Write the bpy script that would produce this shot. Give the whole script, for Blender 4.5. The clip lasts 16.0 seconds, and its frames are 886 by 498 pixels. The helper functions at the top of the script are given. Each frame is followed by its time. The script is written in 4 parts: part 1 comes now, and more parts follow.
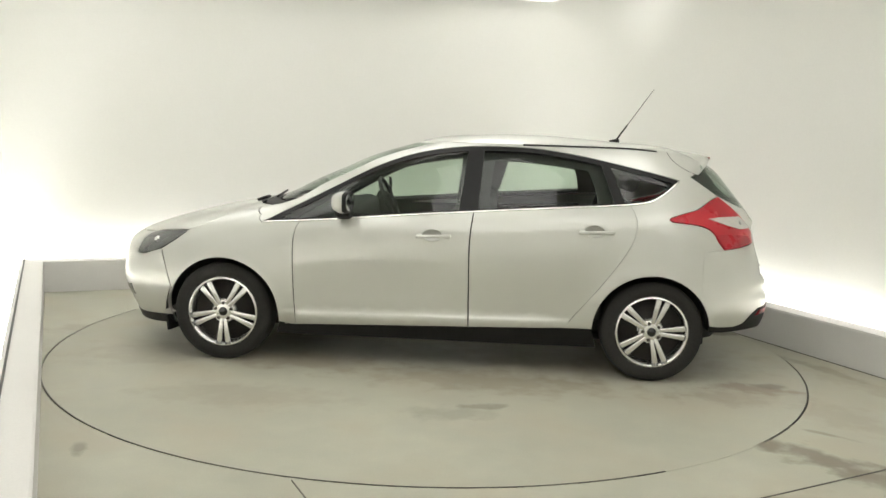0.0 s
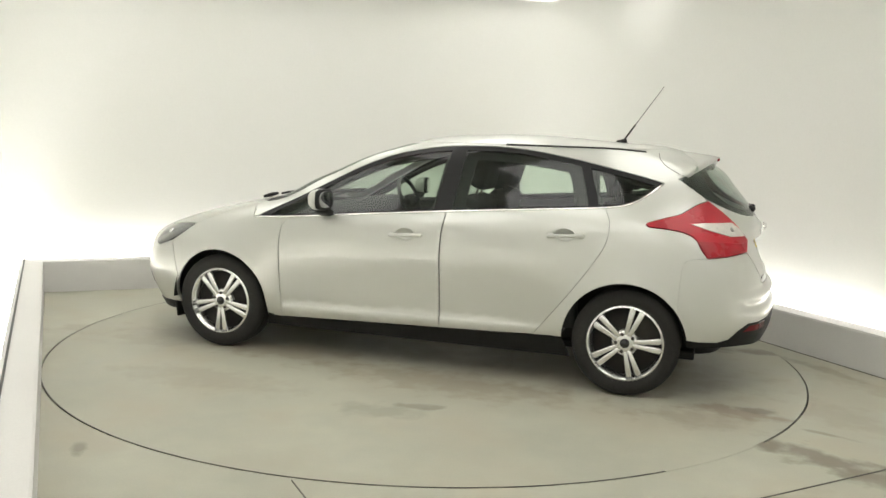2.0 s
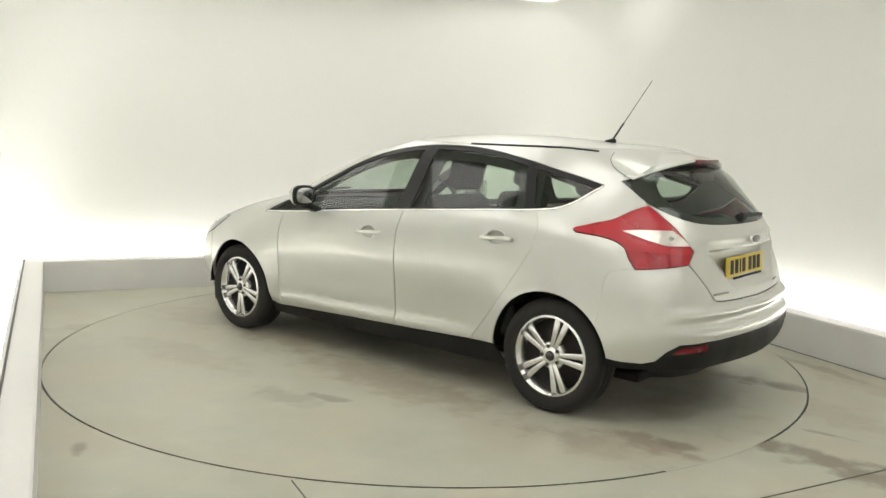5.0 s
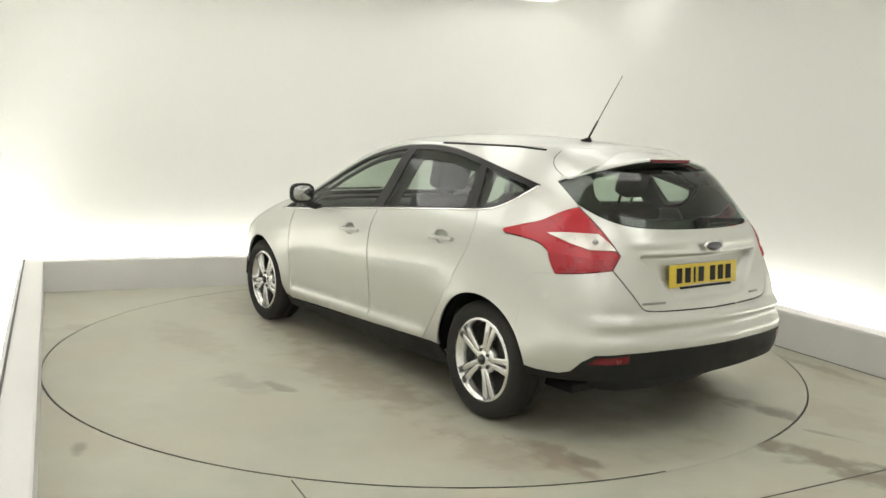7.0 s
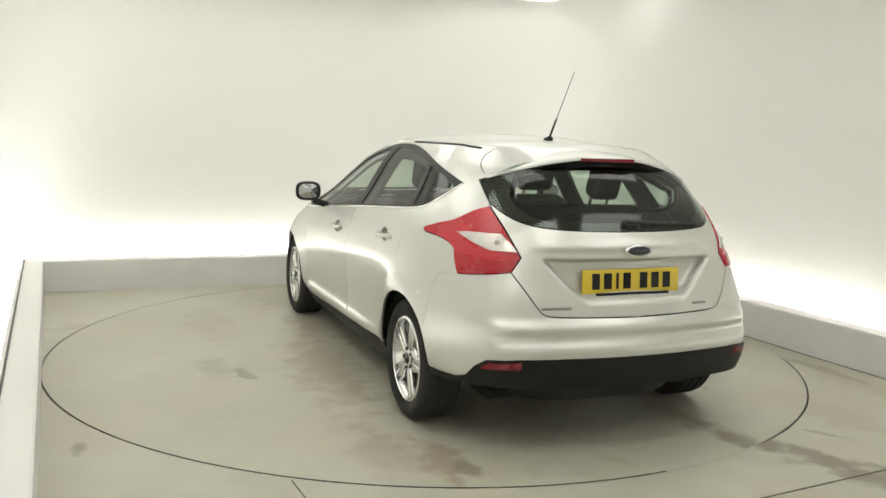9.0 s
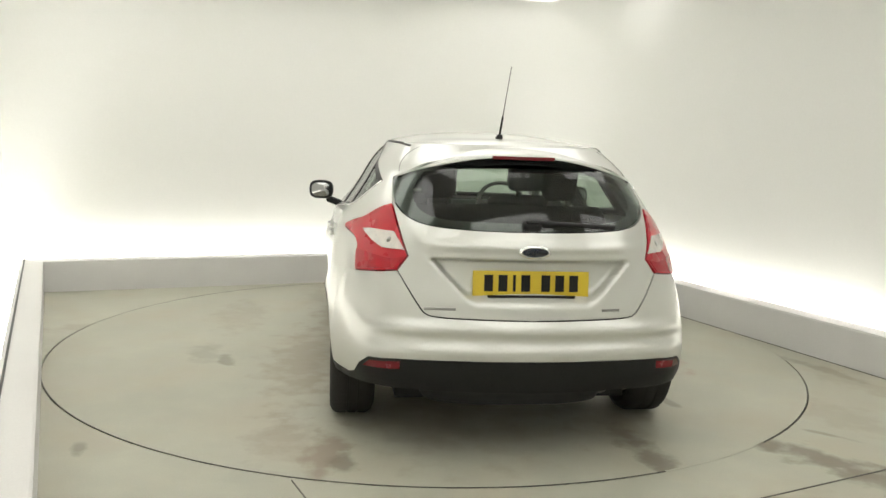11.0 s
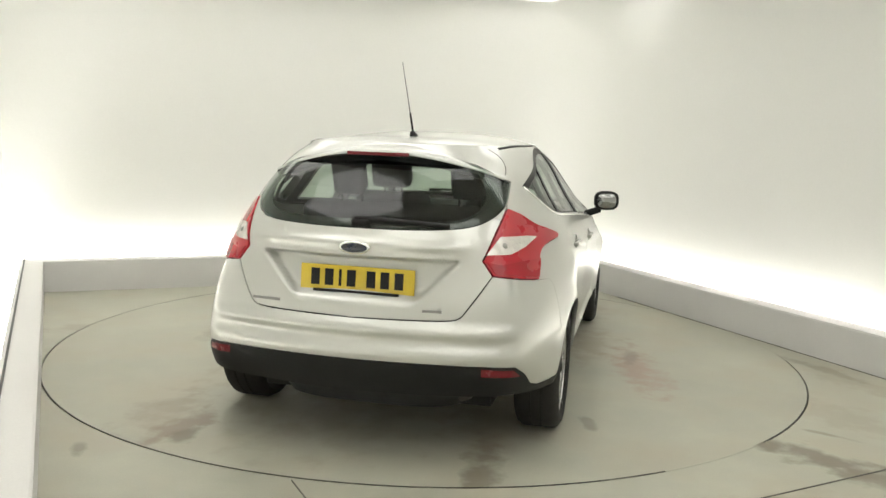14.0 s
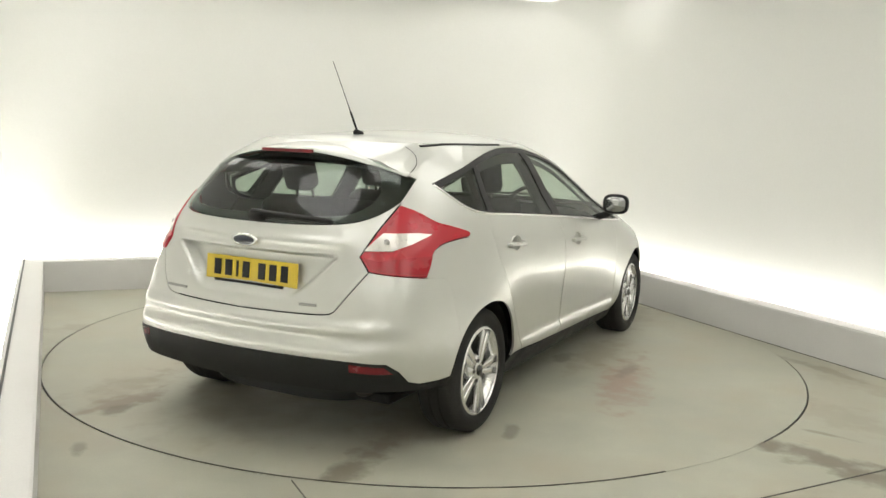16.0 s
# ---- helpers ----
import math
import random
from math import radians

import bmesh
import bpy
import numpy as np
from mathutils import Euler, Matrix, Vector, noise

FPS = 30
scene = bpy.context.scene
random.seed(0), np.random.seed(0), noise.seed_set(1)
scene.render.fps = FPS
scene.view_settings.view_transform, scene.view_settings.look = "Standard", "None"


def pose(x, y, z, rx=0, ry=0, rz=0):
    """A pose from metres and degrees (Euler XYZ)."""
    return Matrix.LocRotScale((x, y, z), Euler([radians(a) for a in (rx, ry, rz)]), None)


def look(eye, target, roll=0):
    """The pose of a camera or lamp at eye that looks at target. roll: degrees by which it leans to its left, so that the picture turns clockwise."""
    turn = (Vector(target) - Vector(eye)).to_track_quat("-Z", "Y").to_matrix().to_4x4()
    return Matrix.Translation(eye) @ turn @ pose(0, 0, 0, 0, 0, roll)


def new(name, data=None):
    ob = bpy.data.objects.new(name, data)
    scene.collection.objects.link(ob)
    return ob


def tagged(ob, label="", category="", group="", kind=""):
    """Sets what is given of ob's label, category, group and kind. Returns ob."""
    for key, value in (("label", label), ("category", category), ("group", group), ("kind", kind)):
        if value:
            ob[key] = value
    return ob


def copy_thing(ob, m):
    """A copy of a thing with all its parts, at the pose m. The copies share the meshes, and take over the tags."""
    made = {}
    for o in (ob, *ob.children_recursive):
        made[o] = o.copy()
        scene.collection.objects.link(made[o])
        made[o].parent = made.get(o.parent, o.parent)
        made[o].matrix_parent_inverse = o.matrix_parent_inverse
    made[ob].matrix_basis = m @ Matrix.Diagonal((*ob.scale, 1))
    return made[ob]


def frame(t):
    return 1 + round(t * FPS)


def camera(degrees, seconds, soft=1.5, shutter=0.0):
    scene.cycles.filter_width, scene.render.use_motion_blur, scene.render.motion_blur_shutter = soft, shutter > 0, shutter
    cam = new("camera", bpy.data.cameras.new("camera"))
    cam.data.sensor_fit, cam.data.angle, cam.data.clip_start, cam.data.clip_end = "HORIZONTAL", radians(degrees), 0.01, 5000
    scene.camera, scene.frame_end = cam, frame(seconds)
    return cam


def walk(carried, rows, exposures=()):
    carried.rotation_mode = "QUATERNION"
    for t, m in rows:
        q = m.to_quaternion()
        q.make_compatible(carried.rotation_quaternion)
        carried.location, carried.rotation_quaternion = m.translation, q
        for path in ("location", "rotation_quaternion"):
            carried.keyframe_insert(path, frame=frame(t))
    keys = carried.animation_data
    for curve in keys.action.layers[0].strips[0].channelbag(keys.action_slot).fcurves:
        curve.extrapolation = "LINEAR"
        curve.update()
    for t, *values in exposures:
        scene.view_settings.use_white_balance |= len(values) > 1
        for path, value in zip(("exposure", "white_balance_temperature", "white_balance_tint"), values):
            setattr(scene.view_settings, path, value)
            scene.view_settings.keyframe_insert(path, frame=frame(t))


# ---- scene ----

# camera: stands still on a tripod in front of the turntable
cam = camera(54.70, 16.0, soft=1.5)
EYE = (0.0, -5.8315, 1.4545)
AIM = (0.0820, -0.0259, 0.6728)
walk(cam, [(0.0, look(EYE, AIM, 1.975)), (16.0, look(EYE, AIM, 1.975))])

# ------------------------------------------------------------------ exposure and world
scene.view_settings.exposure = -0.15
world = bpy.data.worlds.new("world")
scene.world = world
world.use_nodes = True
world.node_tree.nodes["Background"].inputs[0].default_value = (0.9, 0.95, 1.0, 1)
world.node_tree.nodes["Background"].inputs[1].default_value = 0.0

# ------------------------------------------------------------------ plan
DISC_R = 2.445                    # turntable radius, centre at the origin
TURN_0, TURN_RATE = 175.38, -7.111  # degrees, degrees a second
CAR_X, CAR_Y = -0.0852, -0.1944   # car's middle on the disc, in the car's own axes
HUB_X, HUB_Y, HUB_Z = 1.323, 0.862, 0.307
TYRE_R = 0.307
KERB_H, KERB_W, COVE = 0.265, 0.18, 0.30

# ------------------------------------------------------------------ materials
def nodes_of(name):
    m = bpy.data.materials.new(name)
    m.use_nodes = True
    t = m.node_tree
    return m, t, t.nodes["Principled BSDF"]


def plain(name, colour, rough=0.5, metal=0.0, coat=0.0, var=0.08, scale=9.0, bump=0.0, bump_scale=300.0, fine=160.0, spec=0.5):
    """A surface with stains at one scale and grain at another."""
    m, t, b = nodes_of(name)
    b.inputs["Metallic"].default_value = metal
    b.inputs["Coat Weight"].default_value = coat
    b.inputs["Coat Roughness"].default_value = 0.04
    b.inputs["Specular IOR Level"].default_value = spec
    tc = t.nodes.new("ShaderNodeTexCoord")
    big = t.nodes.new("ShaderNodeTexNoise")
    big.inputs["Scale"].default_value, big.inputs["Detail"].default_value = scale, 6.0
    small = t.nodes.new("ShaderNodeTexNoise")
    small.inputs["Scale"].default_value, small.inputs["Detail"].default_value = fine, 3.0
    add = t.nodes.new("ShaderNodeMath")
    add.operation = "ADD"
    for n in (big, small):
        t.links.new(tc.outputs["Object"], n.inputs["Vector"])
    t.links.new(big.outputs["Fac"], add.inputs[0])
    t.links.new(small.outputs["Fac"], add.inputs[1])
    rng = t.nodes.new("ShaderNodeMapRange")
    rng.inputs["From Min"].default_value, rng.inputs["From Max"].default_value = 0.6, 1.4
    rng.inputs["To Min"].default_value, rng.inputs["To Max"].default_value = 1 - var, 1 + var
    t.links.new(add.outputs[0], rng.inputs["Value"])
    mul = t.nodes.new("ShaderNodeVectorMath")
    mul.operation = "SCALE"
    mul.inputs[0].default_value = colour
    t.links.new(rng.outputs[0], mul.inputs["Scale"])
    t.links.new(mul.outputs[0], b.inputs["Base Color"])
    rr = t.nodes.new("ShaderNodeMapRange")
    rr.inputs["From Min"].default_value, rr.inputs["From Max"].default_value = 0.3, 0.7
    rr.inputs["To Min"].default_value, rr.inputs["To Max"].default_value = rough * 0.85, min(1.0, rough * 1.15)
    t.links.new(big.outputs["Fac"], rr.inputs["Value"])
    t.links.new(rr.outputs[0], b.inputs["Roughness"])
    if bump:
        bn = t.nodes.new("ShaderNodeTexNoise")
        bn.inputs["Scale"].default_value, bn.inputs["Detail"].default_value = bump_scale, 4.0
        t.links.new(tc.outputs["Object"], bn.inputs["Vector"])
        bp = t.nodes.new("ShaderNodeBump")
        bp.inputs["Strength"].default_value, bp.inputs["Distance"].default_value = bump, 0.004
        t.links.new(bn.outputs["Fac"], bp.inputs["Height"])
        t.links.new(bp.outputs[0], b.inputs["Normal"])
    return m


def pane(name, colour, gloss=1.0):
    """Thin tinted glass: clear along the ray, with a mirror sheen by Fresnel."""
    m, t, b = nodes_of(name)
    t.nodes.remove(b)
    clear = t.nodes.new("ShaderNodeBsdfTransparent")
    clear.inputs[0].default_value = (*colour, 1)
    shine = t.nodes.new("ShaderNodeBsdfGlossy")
    shine.inputs["Roughness"].default_value = 0.02
    fr = t.nodes.new("ShaderNodeLayerWeight")
    fr.inputs["Blend"].default_value = 0.5
    power = t.nodes.new("ShaderNodeMath")
    power.operation = "POWER"
    power.inputs[1].default_value = 5.0
    mul = t.nodes.new("ShaderNodeMath")
    mul.operation = "MULTIPLY_ADD"
    mul.inputs[1].default_value = 0.8 * gloss
    mul.inputs[2].default_value = 0.05 * gloss
    mix = t.nodes.new("ShaderNodeMixShader")
    t.links.new(fr.outputs["Facing"], power.inputs[0])
    t.links.new(power.outputs[0], mul.inputs[0])
    t.links.new(mul.outputs[0], mix.inputs[0])
    t.links.new(clear.outputs[0], mix.inputs[1])
    t.links.new(shine.outputs[0], mix.inputs[2])
    t.links.new(mix.outputs[0], t.nodes["Material Output"].inputs["Surface"])
    return m


def glow(name, colour, strength):
    m, t, b = nodes_of(name)
    b.inputs["Base Color"].default_value = (0.8, 0.8, 0.8, 1)
    b.inputs["Emission Color"].default_value = (*colour, 1)
    b.inputs["Emission Strength"].default_value = strength
    return m


def car_paint(name, colour):
    """Metallic silver under a clear coat, with a faint film of dust."""
    m, t, b = nodes_of(name)
    b.inputs["Metallic"].default_value = 0.55
    b.inputs["Roughness"].default_value = 0.34
    b.inputs["Coat Weight"].default_value = 0.7
    b.inputs["Coat Roughness"].default_value = 0.03
    tc = t.nodes.new("ShaderNodeTexCoord")
    dust = t.nodes.new("ShaderNodeTexNoise")
    dust.inputs["Scale"].default_value, dust.inputs["Detail"].default_value = 1.7, 3.0
    t.links.new(tc.outputs["Object"], dust.inputs["Vector"])
    mx = t.nodes.new("ShaderNodeMix")
    mx.data_type = "RGBA"
    mx.inputs[6].default_value = (*(c * 0.96 for c in colour), 1)
    mx.inputs[7].default_value = (*(c * 1.04 for c in colour), 1)
    t.links.new(dust.outputs["Fac"], mx.inputs[0])
    t.links.new(mx.outputs[2], b.inputs["Base Color"])
    return m


def concrete(name, colour, stains):
    """Painted concrete: broad patches, fine grain, scuffs, and brown stains placed in metres (x, y, half-length, half-width, turn, strength)."""
    m, t, b = nodes_of(name)
    L = t.links.new
    tc = t.nodes.new("ShaderNodeTexCoord")

    def noise_node(scale, detail):
        n = t.nodes.new("ShaderNodeTexNoise")
        n.inputs["Scale"].default_value, n.inputs["Detail"].default_value = scale, detail
        L(tc.outputs["Object"], n.inputs["Vector"])
        return n

    def span(src, a, bb, c, d):
        r = t.nodes.new("ShaderNodeMapRange")
        for key, v in zip(("From Min", "From Max", "To Min", "To Max"), (a, bb, c, d)):
            r.inputs[key].default_value = v
        L(src, r.inputs["Value"])
        return r.outputs[0]

    def arith(op, x, y):
        q = t.nodes.new("ShaderNodeMath")
        q.operation = op
        for i, v in enumerate((x, y)):
            if isinstance(v, float):
                q.inputs[i].default_value = v
            else:
                L(v, q.inputs[i])
        return q.outputs[0]

    broad, mid, grain = noise_node(0.9, 5.0), noise_node(5.0, 8.0), noise_node(120.0, 3.0)
    tone = arith("MULTIPLY", span(broad.outputs[0], 0.3, 0.7, 0.90, 1.09), span(mid.outputs[0], 0.3, 0.7, 0.92, 1.06))
    tone = arith("MULTIPLY", tone, span(grain.outputs[0], 0.3, 0.7, 0.97, 1.03))
    base = t.nodes.new("ShaderNodeVectorMath")
    base.operation = "SCALE"
    base.inputs[0].default_value = colour
    L(tone, base.inputs["Scale"])
    colour_out = base.outputs[0]
    ragged = noise_node(7.0, 8.0)
    film = noise_node(1.6, 6.0)
    warm = t.nodes.new("ShaderNodeMix")
    warm.data_type = "RGBA"
    warm.inputs[7].default_value = (colour[0] * 0.98, colour[1] * 0.88, colour[2] * 0.82, 1)
    L(span(film.outputs[0], 0.48, 0.70, 0.0, 0.55), warm.inputs[0])
    L(colour_out, warm.inputs[6])
    colour_out = warm.outputs[2]
    for sx, sy, a, bb, turn, strength, tint in stains:
        mp = t.nodes.new("ShaderNodeMapping")
        mp.vector_type = "TEXTURE"
        mp.inputs["Location"].default_value = (sx, sy, 0)
        mp.inputs["Rotation"].default_value = (0, 0, radians(turn))
        mp.inputs["Scale"].default_value = (a, bb, 1)
        L(tc.outputs["Object"], mp.inputs["Vector"])
        ln = t.nodes.new("ShaderNodeVectorMath")
        ln.operation = "LENGTH"
        L(mp.outputs[0], ln.inputs[0])
        d = arith("ADD", ln.outputs["Value"], span(ragged.outputs[0], 0.25, 0.75, -0.7, 0.7))
        fac = span(d, 0.45, 1.15, strength, 0.0)
        mx = t.nodes.new("ShaderNodeMix")
        mx.data_type = "RGBA"
        mx.inputs[7].default_value = (*tint, 1)
        L(fac, mx.inputs[0])
        L(colour_out, mx.inputs[6])
        colour_out = mx.outputs[2]
    L(colour_out, b.inputs["Base Color"])
    L(span(mid.outputs[0], 0.3, 0.7, 0.42, 0.62), b.inputs["Roughness"])
    bp = t.nodes.new("ShaderNodeBump")
    bp.inputs["Strength"].default_value, bp.inputs["Distance"].default_value = 0.15, 0.003
    L(mid.outputs[0], bp.inputs["Height"])
    L(bp.outputs[0], b.inputs["Normal"])
    return m


RUST, MUD = (0.30, 0.25, 0.19), (0.215, 0.193, 0.145)
FLOOR = (0.432, 0.43, 0.350)
BROWN, REDDISH = (0.31, 0.255, 0.18), (0.36, 0.235, 0.185)
M_FLOOR = concrete("floor_paint", FLOOR, [
    (1.86, -1.99, 0.40, 0.13, -48, 0.95, MUD), (2.05, -1.64, 0.15, 0.025, -35, 0.6, MUD), (2.06, -2.27, 0.30, 0.14, -50, 0.7, MUD),
    (-1.55, -2.13, 0.035, 0.08, 20, 0.65, MUD), (2.60, -0.36, 0.38, 0.06, -62, 0.5, MUD), (2.75, -0.75, 0.5, 0.16, -62, 0.35, BROWN),
    (2.2, -1.25, 0.5, 0.2, -60, 0.3, BROWN), (-2.45, 0.16, 0.26, 0.14, 20, 0.4, RUST), (-2.3, -0.55, 0.4, 0.1, -65, 0.25, RUST),
    (1.2, -2.6, 0.5, 0.12, 20, 0.35, BROWN)])
M_DISC = concrete("disc_paint", FLOOR, [
    (-0.40, 1.33, 0.15, 0.05, 15, 0.6, MUD), (-0.25, 1.47, 0.25, 0.12, 5, 0.35, MUD), (-2.05, 0.70, 0.36, 0.09, -6, 0.9, RUST), (-2.15, 0.64, 0.14, 0.07, -6, 0.8, MUD),
    (-1.85, 0.92, 0.32, 0.15, -6, 0.5, RUST), (-2.06, -0.79, 0.34, 0.09, 8, 0.85, MUD), (-2.17, -0.77, 0.10, 0.06, 0, 0.6, MUD), (-1.33, -1.2, 0.10, 0.04, 20, 0.65, MUD),
    (-0.15, -1.43, 0.55, 0.15, 10, 0.65, REDDISH), (0.14, -1.38, 0.2, 0.05, 0, 0.5, MUD), (0.45, -1.1, 0.5, 0.2, 0, 0.5, BROWN), (0.2, -0.92, 0.16, 0.06, 0, 0.5, MUD),
    (-0.45, 0.85, 0.95, 0.22, -4, 0.55, BROWN), (0.75, 0.62, 0.55, 0.2, 0, 0.55, BROWN), (-1.0, 0.1, 1.1, 0.6, 0, 0.4, BROWN), (-1.45, -0.75, 0.5, 0.2, 0, 0.5, BROWN),
    (0.9, 1.35, 0.6, 0.2, 0, 0.3, RUST), (1.7, 0.6, 0.5, 0.3, 0, 0.3, RUST), (1.8, -0.9, 0.5, 0.25, 10, 0.35, RUST)])
M_WALL = plain("wall_paint", (0.80, 0.80, 0.765), rough=0.6, var=0.02, scale=0.8, bump=0.05, bump_scale=120, fine=60)
M_CEIL = plain("ceiling_paint", (0.80, 0.80, 0.77), rough=0.7, var=0.02, scale=0.7)
M_KERB = plain("kerb_paint", (0.66, 0.65, 0.635), rough=0.55, var=0.06, scale=3.0, bump=0.08)
M_STEEL = plain("dark_steel", (0.05, 0.05, 0.045), rough=0.5, var=0.2, scale=6)
M_JOINT = plain("joint_filler", (0.13, 0.125, 0.11), rough=0.8, var=0.3, scale=20)
M_STRIP = glow("strip_light", (1.0, 0.985, 0.94), 31.0)
M_PANEL = glow("light_panel", (1.0, 0.985, 0.935), 2.4)

M_PAINT = car_paint("silver_paint", (0.605, 0.61, 0.575))
M_BLACK = plain("black_plastic", (0.014, 0.014, 0.0135), rough=0.5, spec=0.22, var=0.25, scale=12, bump=0.1, bump_scale=600)
M_GLOSS = plain("gloss_black", (0.008, 0.009, 0.009), rough=0.12, coat=0.6, var=0.15, scale=4)
M_SURROUND = plain("window_surround_black", (0.010, 0.010, 0.010), rough=0.4, spec=0.25, var=0.15, scale=6)
M_RUBBER = plain("tyre_rubber", (0.030, 0.029, 0.027), rough=0.85, spec=0.25, var=0.3, scale=14, bump=0.25, bump_scale=250)
M_ALLOY = plain("alloy", (0.80, 0.80, 0.79), rough=0.24, metal=0.9, coat=0.3, var=0.03, scale=8)
M_IRON = plain("brake_iron", (0.075, 0.068, 0.06), rough=0.5, metal=0.6, var=0.3, scale=25)
M_BRAKE = plain("dark_brake", (0.030, 0.027, 0.024), rough=0.6, metal=0.3, spec=0.3, var=0.4, scale=25)
M_CHROME = plain("chrome", (0.85, 0.85, 0.84), rough=0.1, metal=1.0, var=0.04, scale=10)
M_RED = plain("red_lens", (0.44, 0.010, 0.022), rough=0.28, coat=0.25, var=0.05, scale=6, fine=220)
M_RED2 = plain("deep_red_lens", (0.36, 0.006, 0.016), rough=0.26, coat=0.25, var=0.06, scale=6, fine=300)
M_DEEPRED = plain("dark_red_lens", (0.16, 0.006, 0.012), rough=0.25, coat=0.3, var=0.2, scale=30)
M_CLEAR = plain("clear_lens", (0.74, 0.70, 0.66), rough=0.2, metal=0.4, coat=0.5, var=0.15, scale=38)
M_LAMP = plain("headlamp_lens", (0.12, 0.125, 0.125), rough=0.08, metal=0.5, coat=1.0, var=0.3, scale=18)
M_YELLOW = plain("plate_yellow", (0.64, 0.47, 0.028), rough=0.35, coat=0.3, var=0.05, scale=20)
M_CLOTH = plain("seat_cloth", (0.018, 0.0185, 0.019), rough=0.9, var=0.2, scale=30, fine=90)
M_TRIM = plain("cabin_trim", (0.014, 0.0145, 0.015), rough=0.65, var=0.2, scale=15)
M_GLASS = pane("side_glass", (0.68, 0.76, 0.69))
M_REARGLASS = pane("rear_glass", (0.56, 0.64, 0.58), 1.2)
M_MIRROR = plain("mirror_glass", (0.40, 0.405, 0.405), rough=0.05, metal=1.0, var=0.05, scale=6)
M_GREYMETAL = plain("grey_metal", (0.30, 0.30, 0.285), rough=0.4, metal=0.5, var=0.05, scale=8)
M_BLUE = plain("badge_blue", (0.014, 0.018, 0.032), rough=0.2, coat=0.5, var=0.1, scale=30)


# ------------------------------------------------------------------ mesh helpers
def finish(bm, name, material, parent=None, smooth=True, label="", kind=""):
    bm.normal_update()
    me = bpy.data.meshes.new(name)
    bm.to_mesh(me)
    bm.free()
    if smooth:
        for p in me.polygons:
            p.use_smooth = True
    me.materials.append(material)
    ob = new(name, me)
    if parent:
        ob.parent = parent
    return tagged(ob, label, kind=kind)


def part(name, bm, material, parent, label="", smooth=True):
    return finish(bm, name, material, parent, smooth, label)


def block(bm, size, m, bevel=0.0, segments=2):
    """A box of that size, with rounded edges, at the pose m."""
    made = bmesh.ops.create_cube(bm, size=1.0)["verts"]
    bmesh.ops.scale(bm, vec=size, verts=made)
    if bevel:
        edges = list({e for v in made for e in v.link_edges})
        out = bmesh.ops.bevel(bm, geom=edges, offset=bevel, segments=segments, affect="EDGES", profile=0.6)
        made = list({v for f in out["faces"] for v in f.verts} | {v for v in made if v.is_valid})
    bmesh.ops.transform(bm, matrix=m, verts=made)
    return made


def lathe(bm, profile, m=Matrix(), n=64, close=False):
    """Turns (radius, offset) pairs about the local y axis."""
    rings = []
    for i in range(n):
        a = 2 * math.pi * i / n
        rings.append([bm.verts.new(m @ Vector((r * math.cos(a), o, r * math.sin(a)))) for r, o in profile])
    k = len(profile)
    for i in range(n):
        A, B = rings[i], rings[(i + 1) % n]
        for j in range(k if close else k - 1):
            bm.faces.new((A[j], A[(j + 1) % k], B[(j + 1) % k], B[j]))
    return bm


def sharpen(ob, degrees=35):
    """Creases the shading where faces meet at more than that."""
    me = ob.data
    bm = bmesh.new()
    bm.from_mesh(me)
    for e in bm.edges:
        if len(e.link_faces) == 2 and e.calc_face_angle() > radians(degrees):
            e.smooth = False
    bm.to_mesh(me)
    bm.free()
    return ob


# ------------------------------------------------------------------ room
CORNER_L, CORNER_B = Vector((-3.28, 1.38, 0)), Vector((1.22, 3.2, 0))
DOWN_L = Vector((-0.4047, 0.9144, 0)).normalized() * -1
ROOM = [CORNER_L + DOWN_L * 8.2, CORNER_L, CORNER_B, CORNER_B + Vector((0.412, -0.911, 0)) * 8.6]


def offset_line(pts, d):
    """The open line of points, moved outward (to its left) by d."""
    out = []
    for i, p in enumerate(pts):
        ns = []
        for a, b in ((i - 1, i), (i, i + 1)):
            if a >= 0 and b < len(pts):
                e = (pts[b] - pts[a]).normalized()
                ns.append(Vector((-e.y, e.x, 0)))
        n = sum(ns, Vector()) / len(ns)
        out.append(p + n * (d / max(0.3, n.length_squared)))
    return out


def rounded(pts, radius, which, n=10):
    """Rounds one corner of the line."""
    out = []
    for i, p in enumerate(pts):
        if i != which:
            out.append(p)
            continue
        a, b = (pts[i - 1] - p).normalized(), (pts[i + 1] - p).normalized()
        for k in range(n + 1):
            u = k / n
            out.append((1 - u) ** 2 * (p + a * radius) + 2 * u * (1 - u) * p + u * u * (p + b * radius))
    return out


def ribbon(bm, line_a, za, line_b, zb):
    va = [bm.verts.new((p.x, p.y, za)) for p in line_a]
    vb = [bm.verts.new((p.x, p.y, zb)) for p in line_b]
    for i in range(len(va) - 1):
        bm.faces.new((va[i], va[i + 1], vb[i + 1], vb[i]))


def solid_run(bm, a, b, da, db, z0, z1, bevel=0.008):
    """A straight kerb or wall between offsets da and db of the line a-b (mitred ends given)."""
    q = [a[0], a[1], b[1], b[0]]
    lo = [bm.verts.new((p.x, p.y, z0)) for p in q]
    hi = [bm.verts.new((p.x, p.y, z1)) for p in q]
    bm.faces.new(lo[::-1])
    bm.faces.new(hi)
    for i in range(4):
        j = (i + 1) % 4
        bm.faces.new((lo[i], lo[j], hi[j], hi[i]))
    if bevel:
        bmesh.ops.bevel(bm, geom=[e for e in bm.edges if abs(e.verts[0].co.z - z1) < 1e-6 and abs(e.verts[1].co.z - z1) < 1e-6],
                        offset=bevel, segments=2, affect="EDGES")


